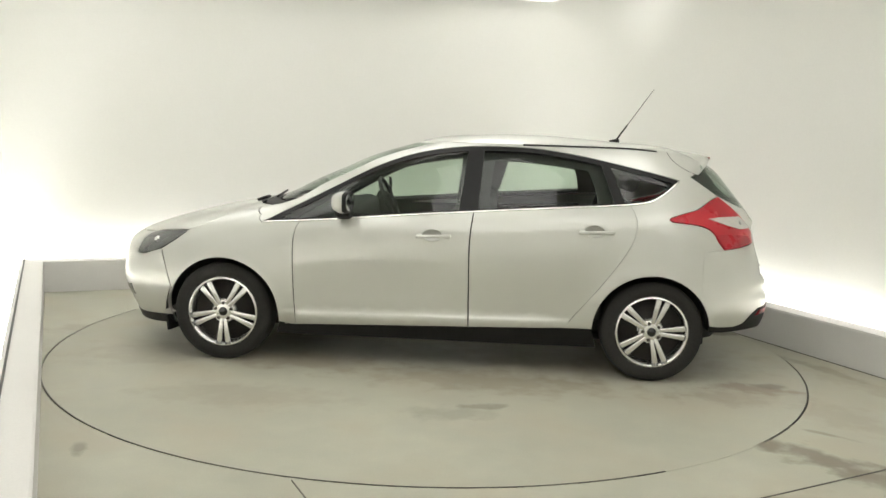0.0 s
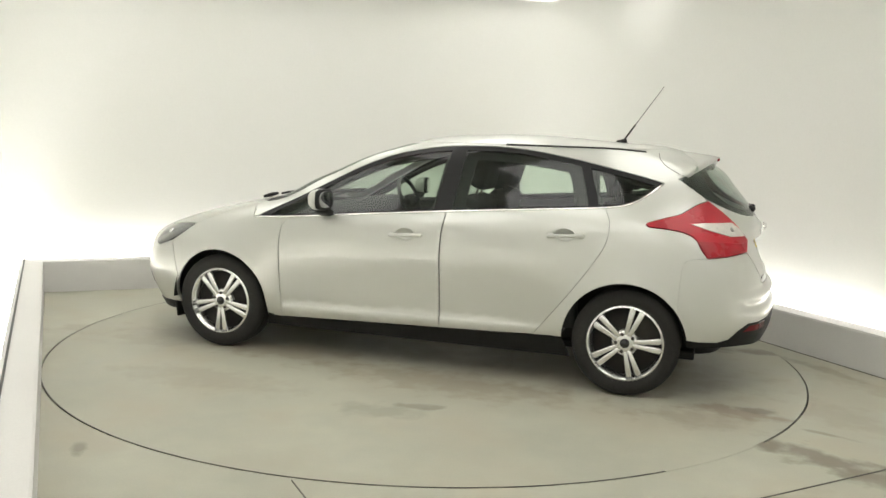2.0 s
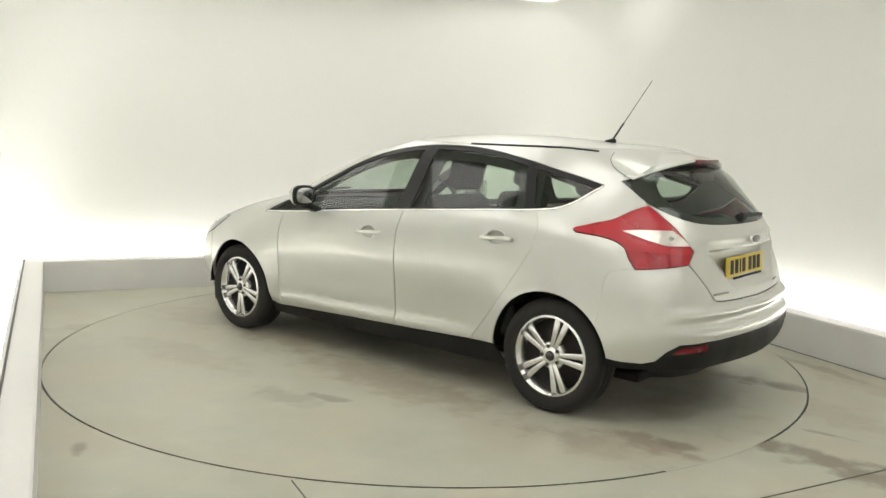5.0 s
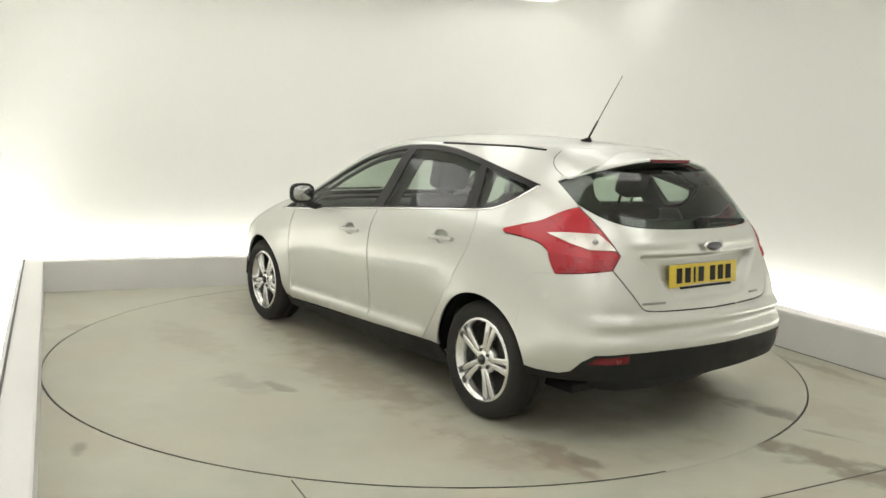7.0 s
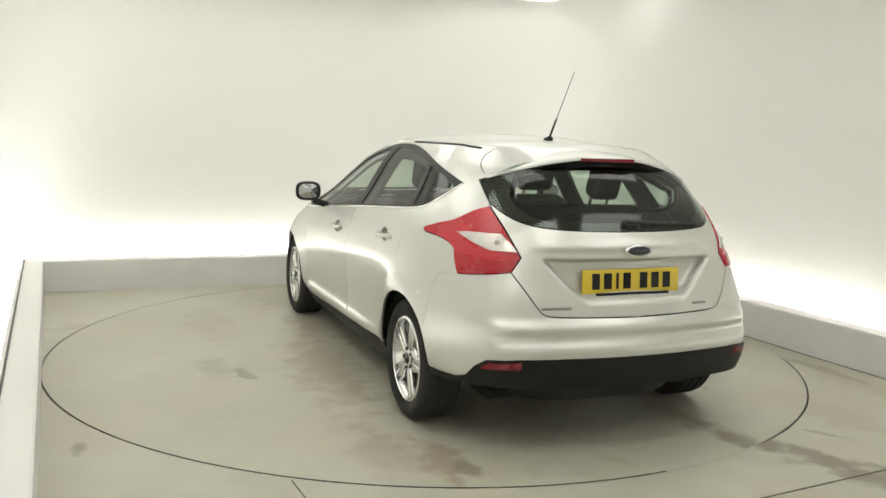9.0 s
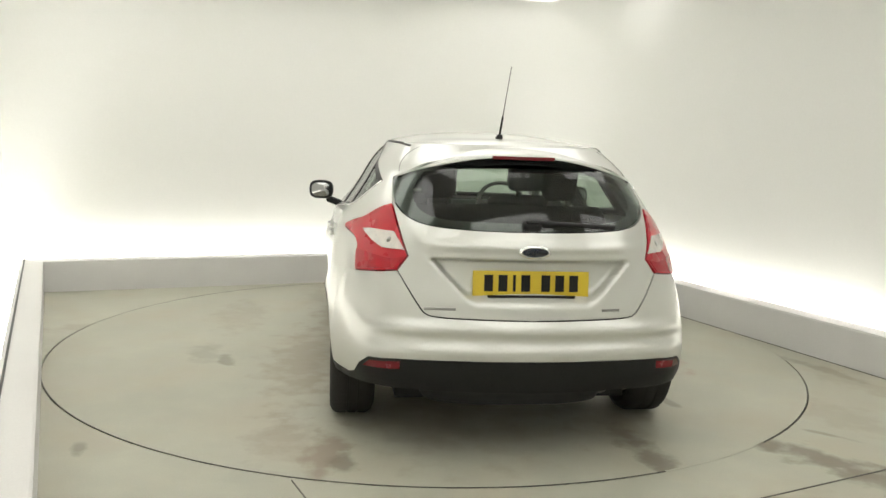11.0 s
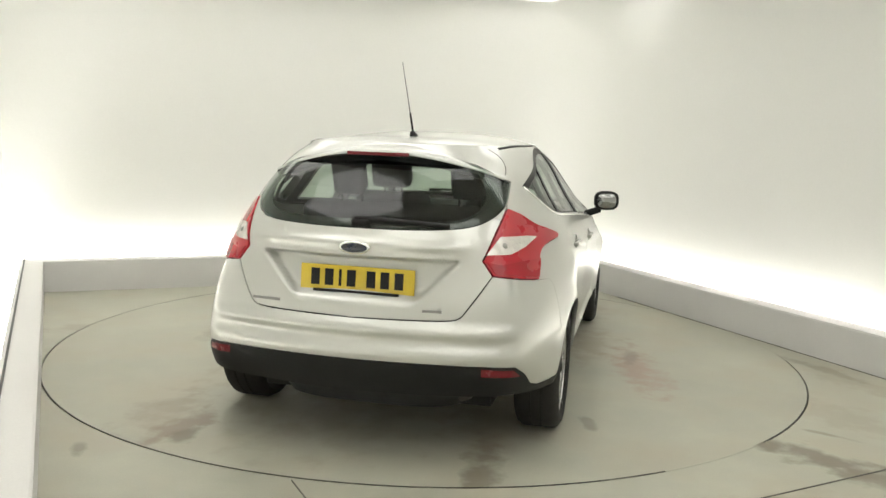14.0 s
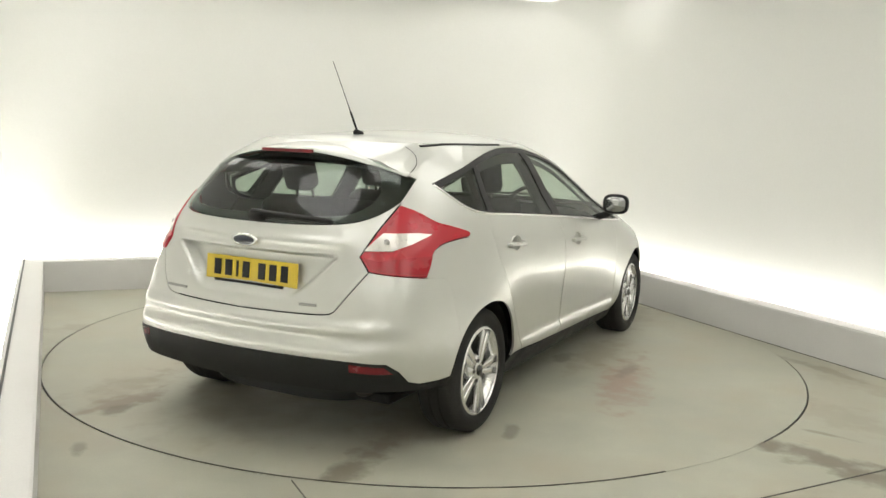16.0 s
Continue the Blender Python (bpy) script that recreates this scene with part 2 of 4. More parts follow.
CEIL = 2.87
inner, kerb_out, wall_in, wall_out = ROOM, offset_line(ROOM, KERB_W), offset_line(ROOM, COVE), offset_line(ROOM, COVE + 0.15)

# the ground: one sheet with a round hole for the turntable
bm = bmesh.new()
N = 160
ring_in = [bm.verts.new((math.cos(2 * math.pi * i / N) * (DISC_R + 0.008), math.sin(2 * math.pi * i / N) * (DISC_R + 0.008), 0)) for i in range(N)]
ring_mid = [bm.verts.new((math.cos(2 * math.pi * i / N) * 12, math.sin(2 * math.pi * i / N) * 12, 0)) for i in range(N)]
ring_low = [bm.verts.new((v.co.x, v.co.y, -0.12)) for v in ring_in]
for i in range(N):
    j = (i + 1) % N
    bm.faces.new((ring_in[i], ring_mid[i], ring_mid[j], ring_in[j]))
    bm.faces.new((ring_in[j], ring_low[j], ring_low[i], ring_in[i]))
ground = finish(bm, "ground", M_FLOOR, smooth=False, label="greenish grey painted concrete studio floor with brown stains", kind="structure")
tagged(ground, category="floor")
bm = bmesh.new()
bmesh.ops.create_circle(bm, cap_ends=True, segments=64, radius=DISC_R + 0.1)
bmesh.ops.translate(bm, vec=(0, 0, -0.121), verts=bm.verts)
tagged(finish(bm, "pit_floor", M_STEEL, smooth=False, label="dark steel pit floor beneath the turntable", kind="structure"), category="floor")

# joints in the floor
def joint(x0, y0, x1, y1, wide=0.012):
    a, b = Vector((x0, y0, 0)), Vector((x1, y1, 0))
    bm = bmesh.new()
    block(bm, ((b - a).length, wide, 0.004), pose(*((a + b) / 2)[:2], 0.0022, 0, 0, math.degrees(math.atan2(b.y - a.y, b.x - a.x))))
    return tagged(finish(bm, "floor_joint", M_JOINT, smooth=False, label="thin grey joint filler in the floor", kind="structure"), category="joint")


joint(-0.548, -2.42, -0.40, -2.72, 0.004)
joint(1.0, -2.667, 2.9, -1.706, 0.005)
foot = Vector((0.412, -0.911, 0)), Vector((-0.911, -0.412, 0)) * 0.004
joint(*(CORNER_B + foot[0] * 1.3 + foot[1])[:2], *(CORNER_B + foot[0] * 6.5 + foot[1])[:2], 0.007)

# kerbs, walls and strip lights behind the kerbs
for i, name in enumerate(("left", "back", "right")):
    bm = bmesh.new()
    solid_run(bm, (inner[i], inner[i + 1]), (kerb_out[i], kerb_out[i + 1]), 0, 0, -0.02, KERB_H)
    tagged(finish(bm, "kerb_" + name, M_KERB, smooth=False, label="low grey painted plinth hiding the cove lights", kind="structure"), category="plinth")
    bm = bmesh.new()
    mid_a, mid_b = offset_line(ROOM, KERB_W + 0.02), offset_line(ROOM, COVE - 0.03)
    solid_run(bm, (mid_a[i], mid_a[i + 1]), (mid_b[i], mid_b[i + 1]), 0, 0, 0.10, 0.14, 0)
    tagged(finish(bm, "strip_light", M_STRIP, smooth=False, label="white strip light lying in the cove behind the plinth"), category="light", group="cove lights")
bm = bmesh.new()
wi, wo = rounded(wall_in, 0.9, 2), rounded(wall_out, 0.9, 2)
ribbon(bm, wi, -0.02, wi, CEIL)
ribbon(bm, wo, -0.02, wo, CEIL)
ribbon(bm, wi, CEIL, wo, CEIL)
wall = finish(bm, "wall_north", M_WALL, smooth=True, label="smooth off-white painted studio wall with a curved corner", kind="structure")
tagged(sharpen(wall, 30), category="wall")
# unseen wall, added behind the camera to close the room
bm = bmesh.new()
a, b = wall_in[0], wall_in[3]
e = (b - a).normalized()
n = Vector((e.y, -e.x, 0))
solid_run(bm, (a, b), (a + n * 0.15, b + n * 0.15), 0, 0, -0.02, CEIL, 0)
tagged(finish(bm, "wall_south", M_WALL, smooth=False, label="unseen plain off-white painted wall added to close the studio", kind="structure"), category="wall")
bm = bmesh.new()
lo = [bm.verts.new((p.x, p.y, CEIL)) for p in wall_out]
hi = [bm.verts.new((p.x, p.y, CEIL + 0.12)) for p in wall_out]
bm.faces.new(lo)
bm.faces.new(hi[::-1])
for i in range(4):
    j = (i + 1) % 4
    bm.faces.new((lo[i], lo[j], hi[j], hi[i]))
tagged(finish(bm, "ceiling", M_CEIL, smooth=False, label="plain off-white painted ceiling", kind="structure"), category="ceiling")


def ceiling_light(x, y, w, l, turn):
    root = tagged(new("ceiling_light"), "square white light panel in a thin frame, added out of view", "light", "ceiling lights")
    root.matrix_basis = pose(x, y, CEIL, 0, 0, turn)
    bm = bmesh.new()
    block(bm, (w, l, 0.02), pose(0, 0, -0.022))
    part("diffuser", bm, M_PANEL, root, smooth=False)
    bm = bmesh.new()
    for sx, sy, dx, dy in ((w + 0.06, 0.03, 0, l / 2 + 0.016), (w + 0.06, 0.03, 0, -l / 2 - 0.016), (0.03, l, w / 2 + 0.016, 0), (0.03, l, -w / 2 - 0.016, 0)):
        block(bm, (sx, sy, 0.04), pose(dx, dy, -0.022))
    part("frame", bm, M_CEIL, root, smooth=False)
    return root


AXIS_A, AXIS_D = Vector((0.917, 0.40, 0)), Vector((0.40, -0.917, 0))
light = None
# grid of panels added on the unseen ceiling to light the room evenly
for i in (-1, 0, 1):
    for j in (-1, 0, 1, 2, 3):
        spot = AXIS_A * (i * 1.50 - 0.42) + AXIS_D * (j * 1.6 - 0.1)
        if light is None:
            light = ceiling_light(spot.x, spot.y, 1.0, 1.0, 23.6)
        else:
            copy_thing(light, pose(spot.x, spot.y, CEIL, 0, 0, 23.6))
wash = ceiling_light(0.80, 2.98, 0.8, 0.22, 22.0)
tagged(wash, "narrow white ceiling light close to the wall")
copy_thing(wash, pose(1.72, 2.22, CEIL, 0, 0, -65.0))
# dark strip added on the left kerb to draw the line of the gap's edge
bm = bmesh.new()
edge_a, edge_b = offset_line(ROOM, 0.142), offset_line(ROOM, 0.154)
solid_run(bm, (edge_a[0], edge_a[1]), (edge_b[0], edge_b[1]), 0, 0, KERB_H + 0.001, KERB_H + 0.007, 0)
tagged(finish(bm, "trim", M_STEEL, smooth=False, label="thin dark strip added to draw the plinth's gap edge line", kind="structure"), category="trim")

# ------------------------------------------------------------------ turntable
turntable = tagged(new("turntable"), "round grey painted turntable set flush in the floor", "turntable")
bm = bmesh.new()
top = [bm.verts.new((math.cos(2 * math.pi * i / N) * DISC_R, math.sin(2 * math.pi * i / N) * DISC_R, 0)) for i in range(N)]
low = [bm.verts.new((v.co.x, v.co.y, -0.11)) for v in top]
bm.faces.new(top)
bm.faces.new(low[::-1])
for i in range(N):
    j = (i + 1) % N
    bm.faces.new((top[i], low[i], low[j], top[j]))
part("deck", bm, M_DISC, turntable, smooth=False)
bm = bmesh.new()
inner_v = [bm.verts.new((v[0] * (DISC_R - 0.003), v[1] * (DISC_R - 0.003), 0.0015)) for v in ((math.cos(2 * math.pi * i / N), math.sin(2 * math.pi * i / N)) for i in range(N))]
outer_v = [bm.verts.new((v.co.x * DISC_R / (DISC_R - 0.003), v.co.y * DISC_R / (DISC_R - 0.003), 0.0015)) for v in inner_v]
drop_v = [bm.verts.new((v.co.x, v.co.y, -0.02)) for v in outer_v]
for i in range(N):
    j = (i + 1) % N
    bm.faces.new((inner_v[i], outer_v[i], outer_v[j], inner_v[j]))
    bm.faces.new((outer_v[i], drop_v[i], drop_v[j], outer_v[j]))
part("edge_ring", bm, M_STEEL, turntable, "dark steel edge of the deck", smooth=False)

# floor-coloured strips added over stretches of the joint round the turntable, where its line fades
for a0, a1 in ((-64, -47), (-4, 118)):
    bm = bmesh.new()
    k = int((a1 - a0) * 1.5)
    arcs = [[bm.verts.new(((DISC_R + d) * math.cos(radians(a0 + (a1 - a0) * i / k)), (DISC_R + d) * math.sin(radians(a0 + (a1 - a0) * i / k)), z)) for d, z in
             ((-0.0045, 0.0018), (-0.002, 0.0028), (0.006, 0.0028), (0.0095, 0.0004))] for i in range(k + 1)]
    for A, B in zip(arcs, arcs[1:]):
        for q in range(3):
            bm.faces.new((A[q], A[q + 1], B[q + 1], B[q]))
    tagged(finish(bm, "joint_cover", M_FLOOR, label="floor-coloured strip added over the round floor joint", kind="structure"), category="joint")

# ------------------------------------------------------------------ car body surface: a lofted skin, x forward, y to the car's left
# columns round the half plan: nose, front, front corner, wheel, door, middle, rear door, rear wheel, rear corner, tail, tail middle
LEVELS, CAGE = [], []


def level(z, *xy):
    LEVELS.append(z)
    CAGE.append([(xy[i], xy[i + 1]) for i in range(0, len(xy), 2)])


level(0.17, 2.08, 0, 2.01, .42, 1.80, .68, 1.32, .78, .75, .79, -.2, .79, -.9, .79, -1.35, .78, -1.76, .68, -1.92, .42, -1.96, 0)
level(0.32, 2.15, 0, 2.08, .42, 1.86, .74, 1.32, .862, .75, .85, -.2, .852, -.9, .855, -1.35, .868, -1.86, .76, -2.03, .42, -2.07, 0)
level(0.45, 2.20, 0, 2.13, .42, 1.90, .76, 1.32, .880, .75, .862, -.2, .864, -.9, .868, -1.35, .886, -1.88, .785, -2.065, .44, -2.105, 0)
level(0.60, 2.20, 0, 2.12, .42, 1.88, .75, 1.32, .884, .75, .872, -.2, .875, -.9, .880, -1.35, .890, -1.88, .77, -2.055, .44, -2.095, 0)
level(0.72, 2.13, 0, 2.05, .42, 1.80, .73, 1.32, .862, .75, .875, -.2, .882, -.9, .886, -1.35, .885, -1.86, .75, -2.035, .44, -2.070, 0)
level(0.82, 1.88, 0, 1.80, .42, 1.60, .70, 1.25, .820, .75, .862, -.2, .876, -.9, .882, -1.35, .872, -1.83, .725, -2.005, .44, -2.050, 0)
level(0.92, 1.50, 0, 1.45, .40, 1.33, .65, 1.12, .762, .72, .825, -.2, .852, -.9, .862, -1.35, .850, -1.79, .700, -1.985, .43, -2.035, 0)
level(1.00, 1.14, 0, 1.10, .38, 1.02, .62, .90, .712, .62, .765, -.2, .808, -.9, .832, -1.35, .815, -1.755, .672, -1.960, .42, -2.005, 0)
level(1.10, .93, 0, .90, .36, .83, .58, .72, .655, .50, .700, -.2, .742, -.9, .765, -1.33, .755, -1.70, .635, -1.890, .40, -1.940, 0)
level(1.207, .70, 0, .67, .34, .61, .54, .52, .605, .36, .640, -.2, .680, -.9, .697, -1.28, .690, -1.62, .590, -1.800, .38, -1.850, 0)
level(1.315, .46, 0, .43, .32, .38, .485, .29, .550, .14, .580, -.25, .615, -.85, .630, -1.17, .622, -1.50, .535, -1.680, .35, -1.735, 0)
level(1.403, .17, 0, .15, .29, .09, .420, 0.0, .480, -.13, .508, -.35, .540, -.75, .548, -1.03, .542, -1.30, .490, -1.46, .31, -1.51, 0)


def natural(knots):
    """Second derivatives of a natural cubic spline, as a matrix on its values."""
    k = len(knots)
    h = np.diff(knots)
    A, R = np.eye(k), np.zeros((k, k))
    for i in range(1, k - 1):
        A[i, i - 1:i + 2] = h[i - 1] / 6, (h[i - 1] + h[i]) / 3, h[i] / 6
        R[i, i - 1:i + 2] = 1 / h[i - 1], -1 / h[i - 1] - 1 / h[i], 1 / h[i]
    return np.linalg.solve(A, R)


def weights(knots, second, q):
    q = np.atleast_1d(q)
    i = np.clip(np.searchsorted(knots, q) - 1, 0, len(knots) - 2)
    h = knots[i + 1] - knots[i]
    b = (q - knots[i]) / h
    a = 1 - b
    eye = np.eye(len(knots))
    return (a[:, None] * eye[i] + b[:, None] * eye[i + 1]
            + ((a ** 3 - a) * h * h / 6)[:, None] * second[i] + ((b ** 3 - b) * h * h / 6)[:, None] * second[i + 1])


Z_KNOTS = np.array(LEVELS)
TABLE = np.array(CAGE)
flip = np.array([1, -1])
FULL = np.concatenate([TABLE[:, :0:-1] * flip, TABLE, TABLE[:, -2::-1] * flip], axis=1)
S_KNOTS = np.arange(-10, 21).astype(float)
Z_SECOND, S_SECOND = natural(Z_KNOTS), natural(S_KNOTS)


def step(v, a, b):
    q = np.clip((v - a) / (b - a), 0, 1)
    return q * q * (3 - 2 * q)


ARCHES = ((HUB_X, 0.300, 0.352), (-1.312, 0.305, 0.352))


def skin(s, z):
    """Points of the body's left skin at column s and height z, with its creases, arch lips and plate recess."""
    s, z = np.broadcast_arrays(np.atleast_1d(np.asarray(s, float)), np.atleast_1d(np.asarray(z, float)))
    xy = np.einsum("ni,nj,jik->nk", weights(S_KNOTS, S_SECOND, s), weights(Z_KNOTS, Z_SECOND, z), FULL)
    x, y = xy[:, 0].copy(), xy[:, 1].copy()
    flank = step(s, 2.2, 3.0) * (1 - step(s, 7.6, 8.4))
    line = 0.735 + 0.088 * (0.95 - x)
    fade = step(x, -1.5, -1.1) * (1 - step(x, 0.75, 1.1))
    y -= flank * fade * 0.0026 * step(line - z, -0.004, 0.011) * (1 - step(line - z, 0.011, 0.14))
    sill = 0.345 - 0.02 * x
    y += flank * 0.020 * step(sill - z, -0.01, 0.018) * step(x, -1.0, -0.6) * (1 - step(x, 0.85, 0.95)) * (1 - step(sill - z, 0.02, 0.12) * 0.5)
    for ax, az, ar in ARCHES:
        r = np.hypot(x - ax, z - az)
        y += flank * (0.012 * np.exp(-((r - ar - 0.01) / 0.03) ** 2) + 0.011 * np.exp(-((r - ar - 0.02) / 0.11) ** 2)) * step(z, 0.2, 0.35)
    tail = step(s, 8.4, 9.0)
    edge = 0.290 + (z - 0.735) * 1.0
    x += tail * 0.060 * step(edge - np.abs(y), -0.008, 0.024) * step(z, 0.70, 0.775) * (1 - step(z, 0.897, 0.909))
    wrap = step(s, 7.9, 8.5)
    x -= wrap * (0.030 * (1 - step(z, 0.604, 0.652)) - 0.018 * np.exp(-((z - 0.560) / 0.030) ** 2) + 0.005 * np.exp(-((z - 0.512) / 0.024) ** 2))
    x -= tail * 0.014 * np.exp(-((z - 0.965) / 0.02) ** 2) * (1 - step(np.abs(y), 0.4, 0.55))
    return np.stack([x, y, z], axis=1)


def skin_normals(s, z):
    d = 1e-3
    n = np.cross(skin(s + d, z) - skin(s - d, z), skin(s, z + d) - skin(s, z - d))
    n /= np.linalg.norm(n, axis=1)[:, None] + 1e-12
    return n


def smooth_line(pts, n=6):
    """A curve through the points."""
    p = [pts[0]] + list(pts) + [pts[-1]]
    out = []
    for i in range(1, len(p) - 2):
        a, b, c, d = (np.array(v, float) for v in p[i - 1:i + 3])
        for k in range(n):
            u = k / n
            out.append(tuple(0.5 * (2 * b + (c - a) * u + (2 * a - 5 * b + 4 * c - d) * u * u + (3 * b - a - 3 * c + d) * u ** 3)))
    out.append(tuple(pts[-1]))
    return out


def dense(pts, gap=0.03):
    out = [pts[0]]
    for a, b in zip(pts, pts[1:]):
        k = max(1, int(math.hypot(b[0] - a[0], b[1] - a[1]) / gap))
        out += [(a[0] + (b[0] - a[0]) * i / k, a[1] + (b[1] - a[1]) * i / k) for i in range(1, k + 1)]
    return out


SEEN = {}


def by_x(pts, lo=1.2, hi=8.8, gap=0.03):
    """(x, z) seen from the side, to (column, z)."""
    key = (tuple((float(a), float(b)) for a, b in pts), lo, hi, gap)
    if key not in SEEN:
        grid = np.linspace(lo, hi, 400)
        out = []
        for x, z in dense(pts, gap):
            xs = skin(grid, np.full(400, z))[:, 0]
            out.append((float(np.interp(-x, -xs, grid)), z))
        SEEN[key] = out
    return list(SEEN[key])


def by_y(pts, rear=True, gap=0.03):
    """(y, z) seen from behind or in front, to (column, z)."""
    grid = np.linspace(7.6, 10, 400) if rear else np.linspace(0, 2.6, 400)
    out = []
    for y, z in dense(pts, gap):
        ys = skin(grid, np.full(400, z))[:, 1]
        out.append((float(np.interp(-y, -ys, grid) if rear else np.interp(y, ys, grid)), z))
    return out


def flat(pts, gap=0.06):
    return dense(pts, gap)


def arc(which, a0, a1, n=16):
    ax, az, ar = ARCHES[which]
    return [(ax + ar * math.cos(radians(a0 + (a1 - a0) * i / n)), az + ar * math.sin(radians(a0 + (a1 - a0) * i / n))) for i in range(n + 1)]


def clean(loop):
    out = []
    for p in loop:
        if not out or math.hypot((p[0] - out[-1][0]) * 0.5, p[1] - out[-1][1]) > 0.004:
            out.append(p)
    if math.hypot((out[0][0] - out[-1][0]) * 0.5, out[0][1] - out[-1][1]) < 0.004:
        out.pop()
    return out


def inside(p, loop):
    hit = False
    for (ax, ay), (bx, by) in zip(loop, loop[1:] + loop[:1]):
        if (ay > p[1]) != (by > p[1]) and p[0] < (bx - ax) * (p[1] - ay) / (by - ay) + ax:
            hit = not hit
    return hit


def inset(loop, gap, su):
    """The loop, moved inward by gap metres; points on the middle plane stay on it."""
    q = [np.array((s * su, z)) for s, z in loop]
    area = sum(a[0] * b[1] - a[1] * b[0] for a, b in zip(q, q[1:] + q[:1]))
    sign = 1 if area > 0 else -1
    out = []
    for i in range(len(q)):
        n = np.zeros(2)
        for a, b in ((q[i - 1], q[i]), (q[i], q[(i + 1) % len(q)])):
            e = (b - a) / (np.linalg.norm(b - a) + 1e-12)
            n += np.array((-e[1], e[0])) * sign
        n /= max(np.linalg.norm(n), 1e-9)
        r = q[i] + n * gap
        s = r[0] / su
        if abs(loop[i][0]) < 1e-6 or abs(loop[i][0] - 10) < 1e-6:
            s = loop[i][0]
        out.append((s, r[1]))
    return out


from mathutils.geometry import delaunay_2d_cdt


def panel(name, loop, material, parent, side="L", gap=0.003, lift=0.0, edge=0.014, su=0.5, grid=0.035, gz=None, holes=(), label="", creases=()):
    """A panel of the skin inside a loop of (column, z), with turned-in edges. side: L, R, or B for both halves joined at the middle."""
    loop = clean(inset(clean(loop), gap, su)) if gap else clean(loop)
    gz = gz or grid
    loop = [(q[0] / su, q[1]) for q in dense([(s * su, z) for s, z in loop + loop[:1]], min(gz, grid) * 0.8)][:-1]
    loops = [loop] + [clean(h) for h in holes]
    pts, edges = [], []
    for lp in loops:
        k = len(pts)
        pts += [(s * su, z) for s, z in lp]
        edges += [(k + i, k + (i + 1) % len(lp)) for i in range(len(lp))]
    for line in creases:
        last = None
        for q in line:
            ok = inside(q, loop) and min(math.hypot((q[0] - b[0]) * su, q[1] - b[1]) for b in loop) > 0.008
            if ok:
                pts.append((q[0] * su, q[1]))
                if last is not None:
                    edges.append((last, len(pts) - 1))
            last = len(pts) - 1 if ok else None
    lo, hi = np.min(np.array(loop), axis=0), np.max(np.array(loop), axis=0)
    bound = np.array(pts)
    for i, s in enumerate(np.arange(lo[0], hi[0], grid / su)):
        for z in np.arange(lo[1] + (i % 2) * gz / 2, hi[1], gz):
            if inside((s, z), loop) and not any(inside((s, z), h) for h in loops[1:]):
                if np.min(np.hypot((bound[:, 0] - s * su) / grid, (bound[:, 1] - z) / gz)) > 0.45:
                    pts.append((s * su, z))
    v2, _, faces, *_ = delaunay_2d_cdt([Vector(p) for p in pts], edges, [], 1, 1e-6)
    sz = np.array([(v[0] / su, v[1]) for v in v2])
    pos, nor = skin(sz[:, 0], sz[:, 1]), skin_normals(sz[:, 0], sz[:, 1])
    pos = pos + nor * lift
    if side == "B":
        mid = (np.abs(sz[:, 0]) < 1e-4) | (np.abs(sz[:, 0] - 10) < 1e-4)
        pos[mid, 1] = 0
    bm = bmesh.new()
    keep = []
    for f in faces:
        c = (float(np.mean(sz[list(f), 0])), float(np.mean(sz[list(f), 1])))
        if inside(c, loop) and not any(inside(c, h) for h in loops[1:]):
            keep.append(f)
    count = {}
    for f in keep:
        for a, b in zip(f, (*f[1:], f[0])):
            key = (min(a, b), max(a, b))
            count[key] = count.get(key, 0) + 1
    rim = [k for k, c in count.items() if c == 1]
    for mirror in ((1,) if side == "L" else (-1,) if side == "R" else (1, -1)):
        turn = np.array((1, mirror, 1))
        vs = [bm.verts.new(p * turn) for p in pos]
        for f in keep:
            bm.faces.new([vs[i] for i in (f if mirror > 0 else f[::-1])])
        if edge:
            tops, lows = {}, {}
            for k in rim:
                for i in k:
                    if i not in tops:
                        tops[i] = bm.verts.new(pos[i] * turn)
                        lows[i] = bm.verts.new((pos[i] - nor[i] * edge) * turn)
            for a, b in rim:
                if side == "B" and abs(pos[a][1]) < 1e-6 and abs(pos[b][1]) < 1e-6:
                    continue
                bm.faces.new((tops[a], tops[b], lows[b], lows[a]))
    bmesh.ops.delete(bm, geom=[v for v in bm.verts if not v.link_faces], context="VERTS")
    if side == "B":
        bmesh.ops.remove_doubles(bm, verts=[v for v in bm.verts if abs(v.co.y) < 1e-6], dist=1e-5)
    return part(name, bm, material, parent, label)


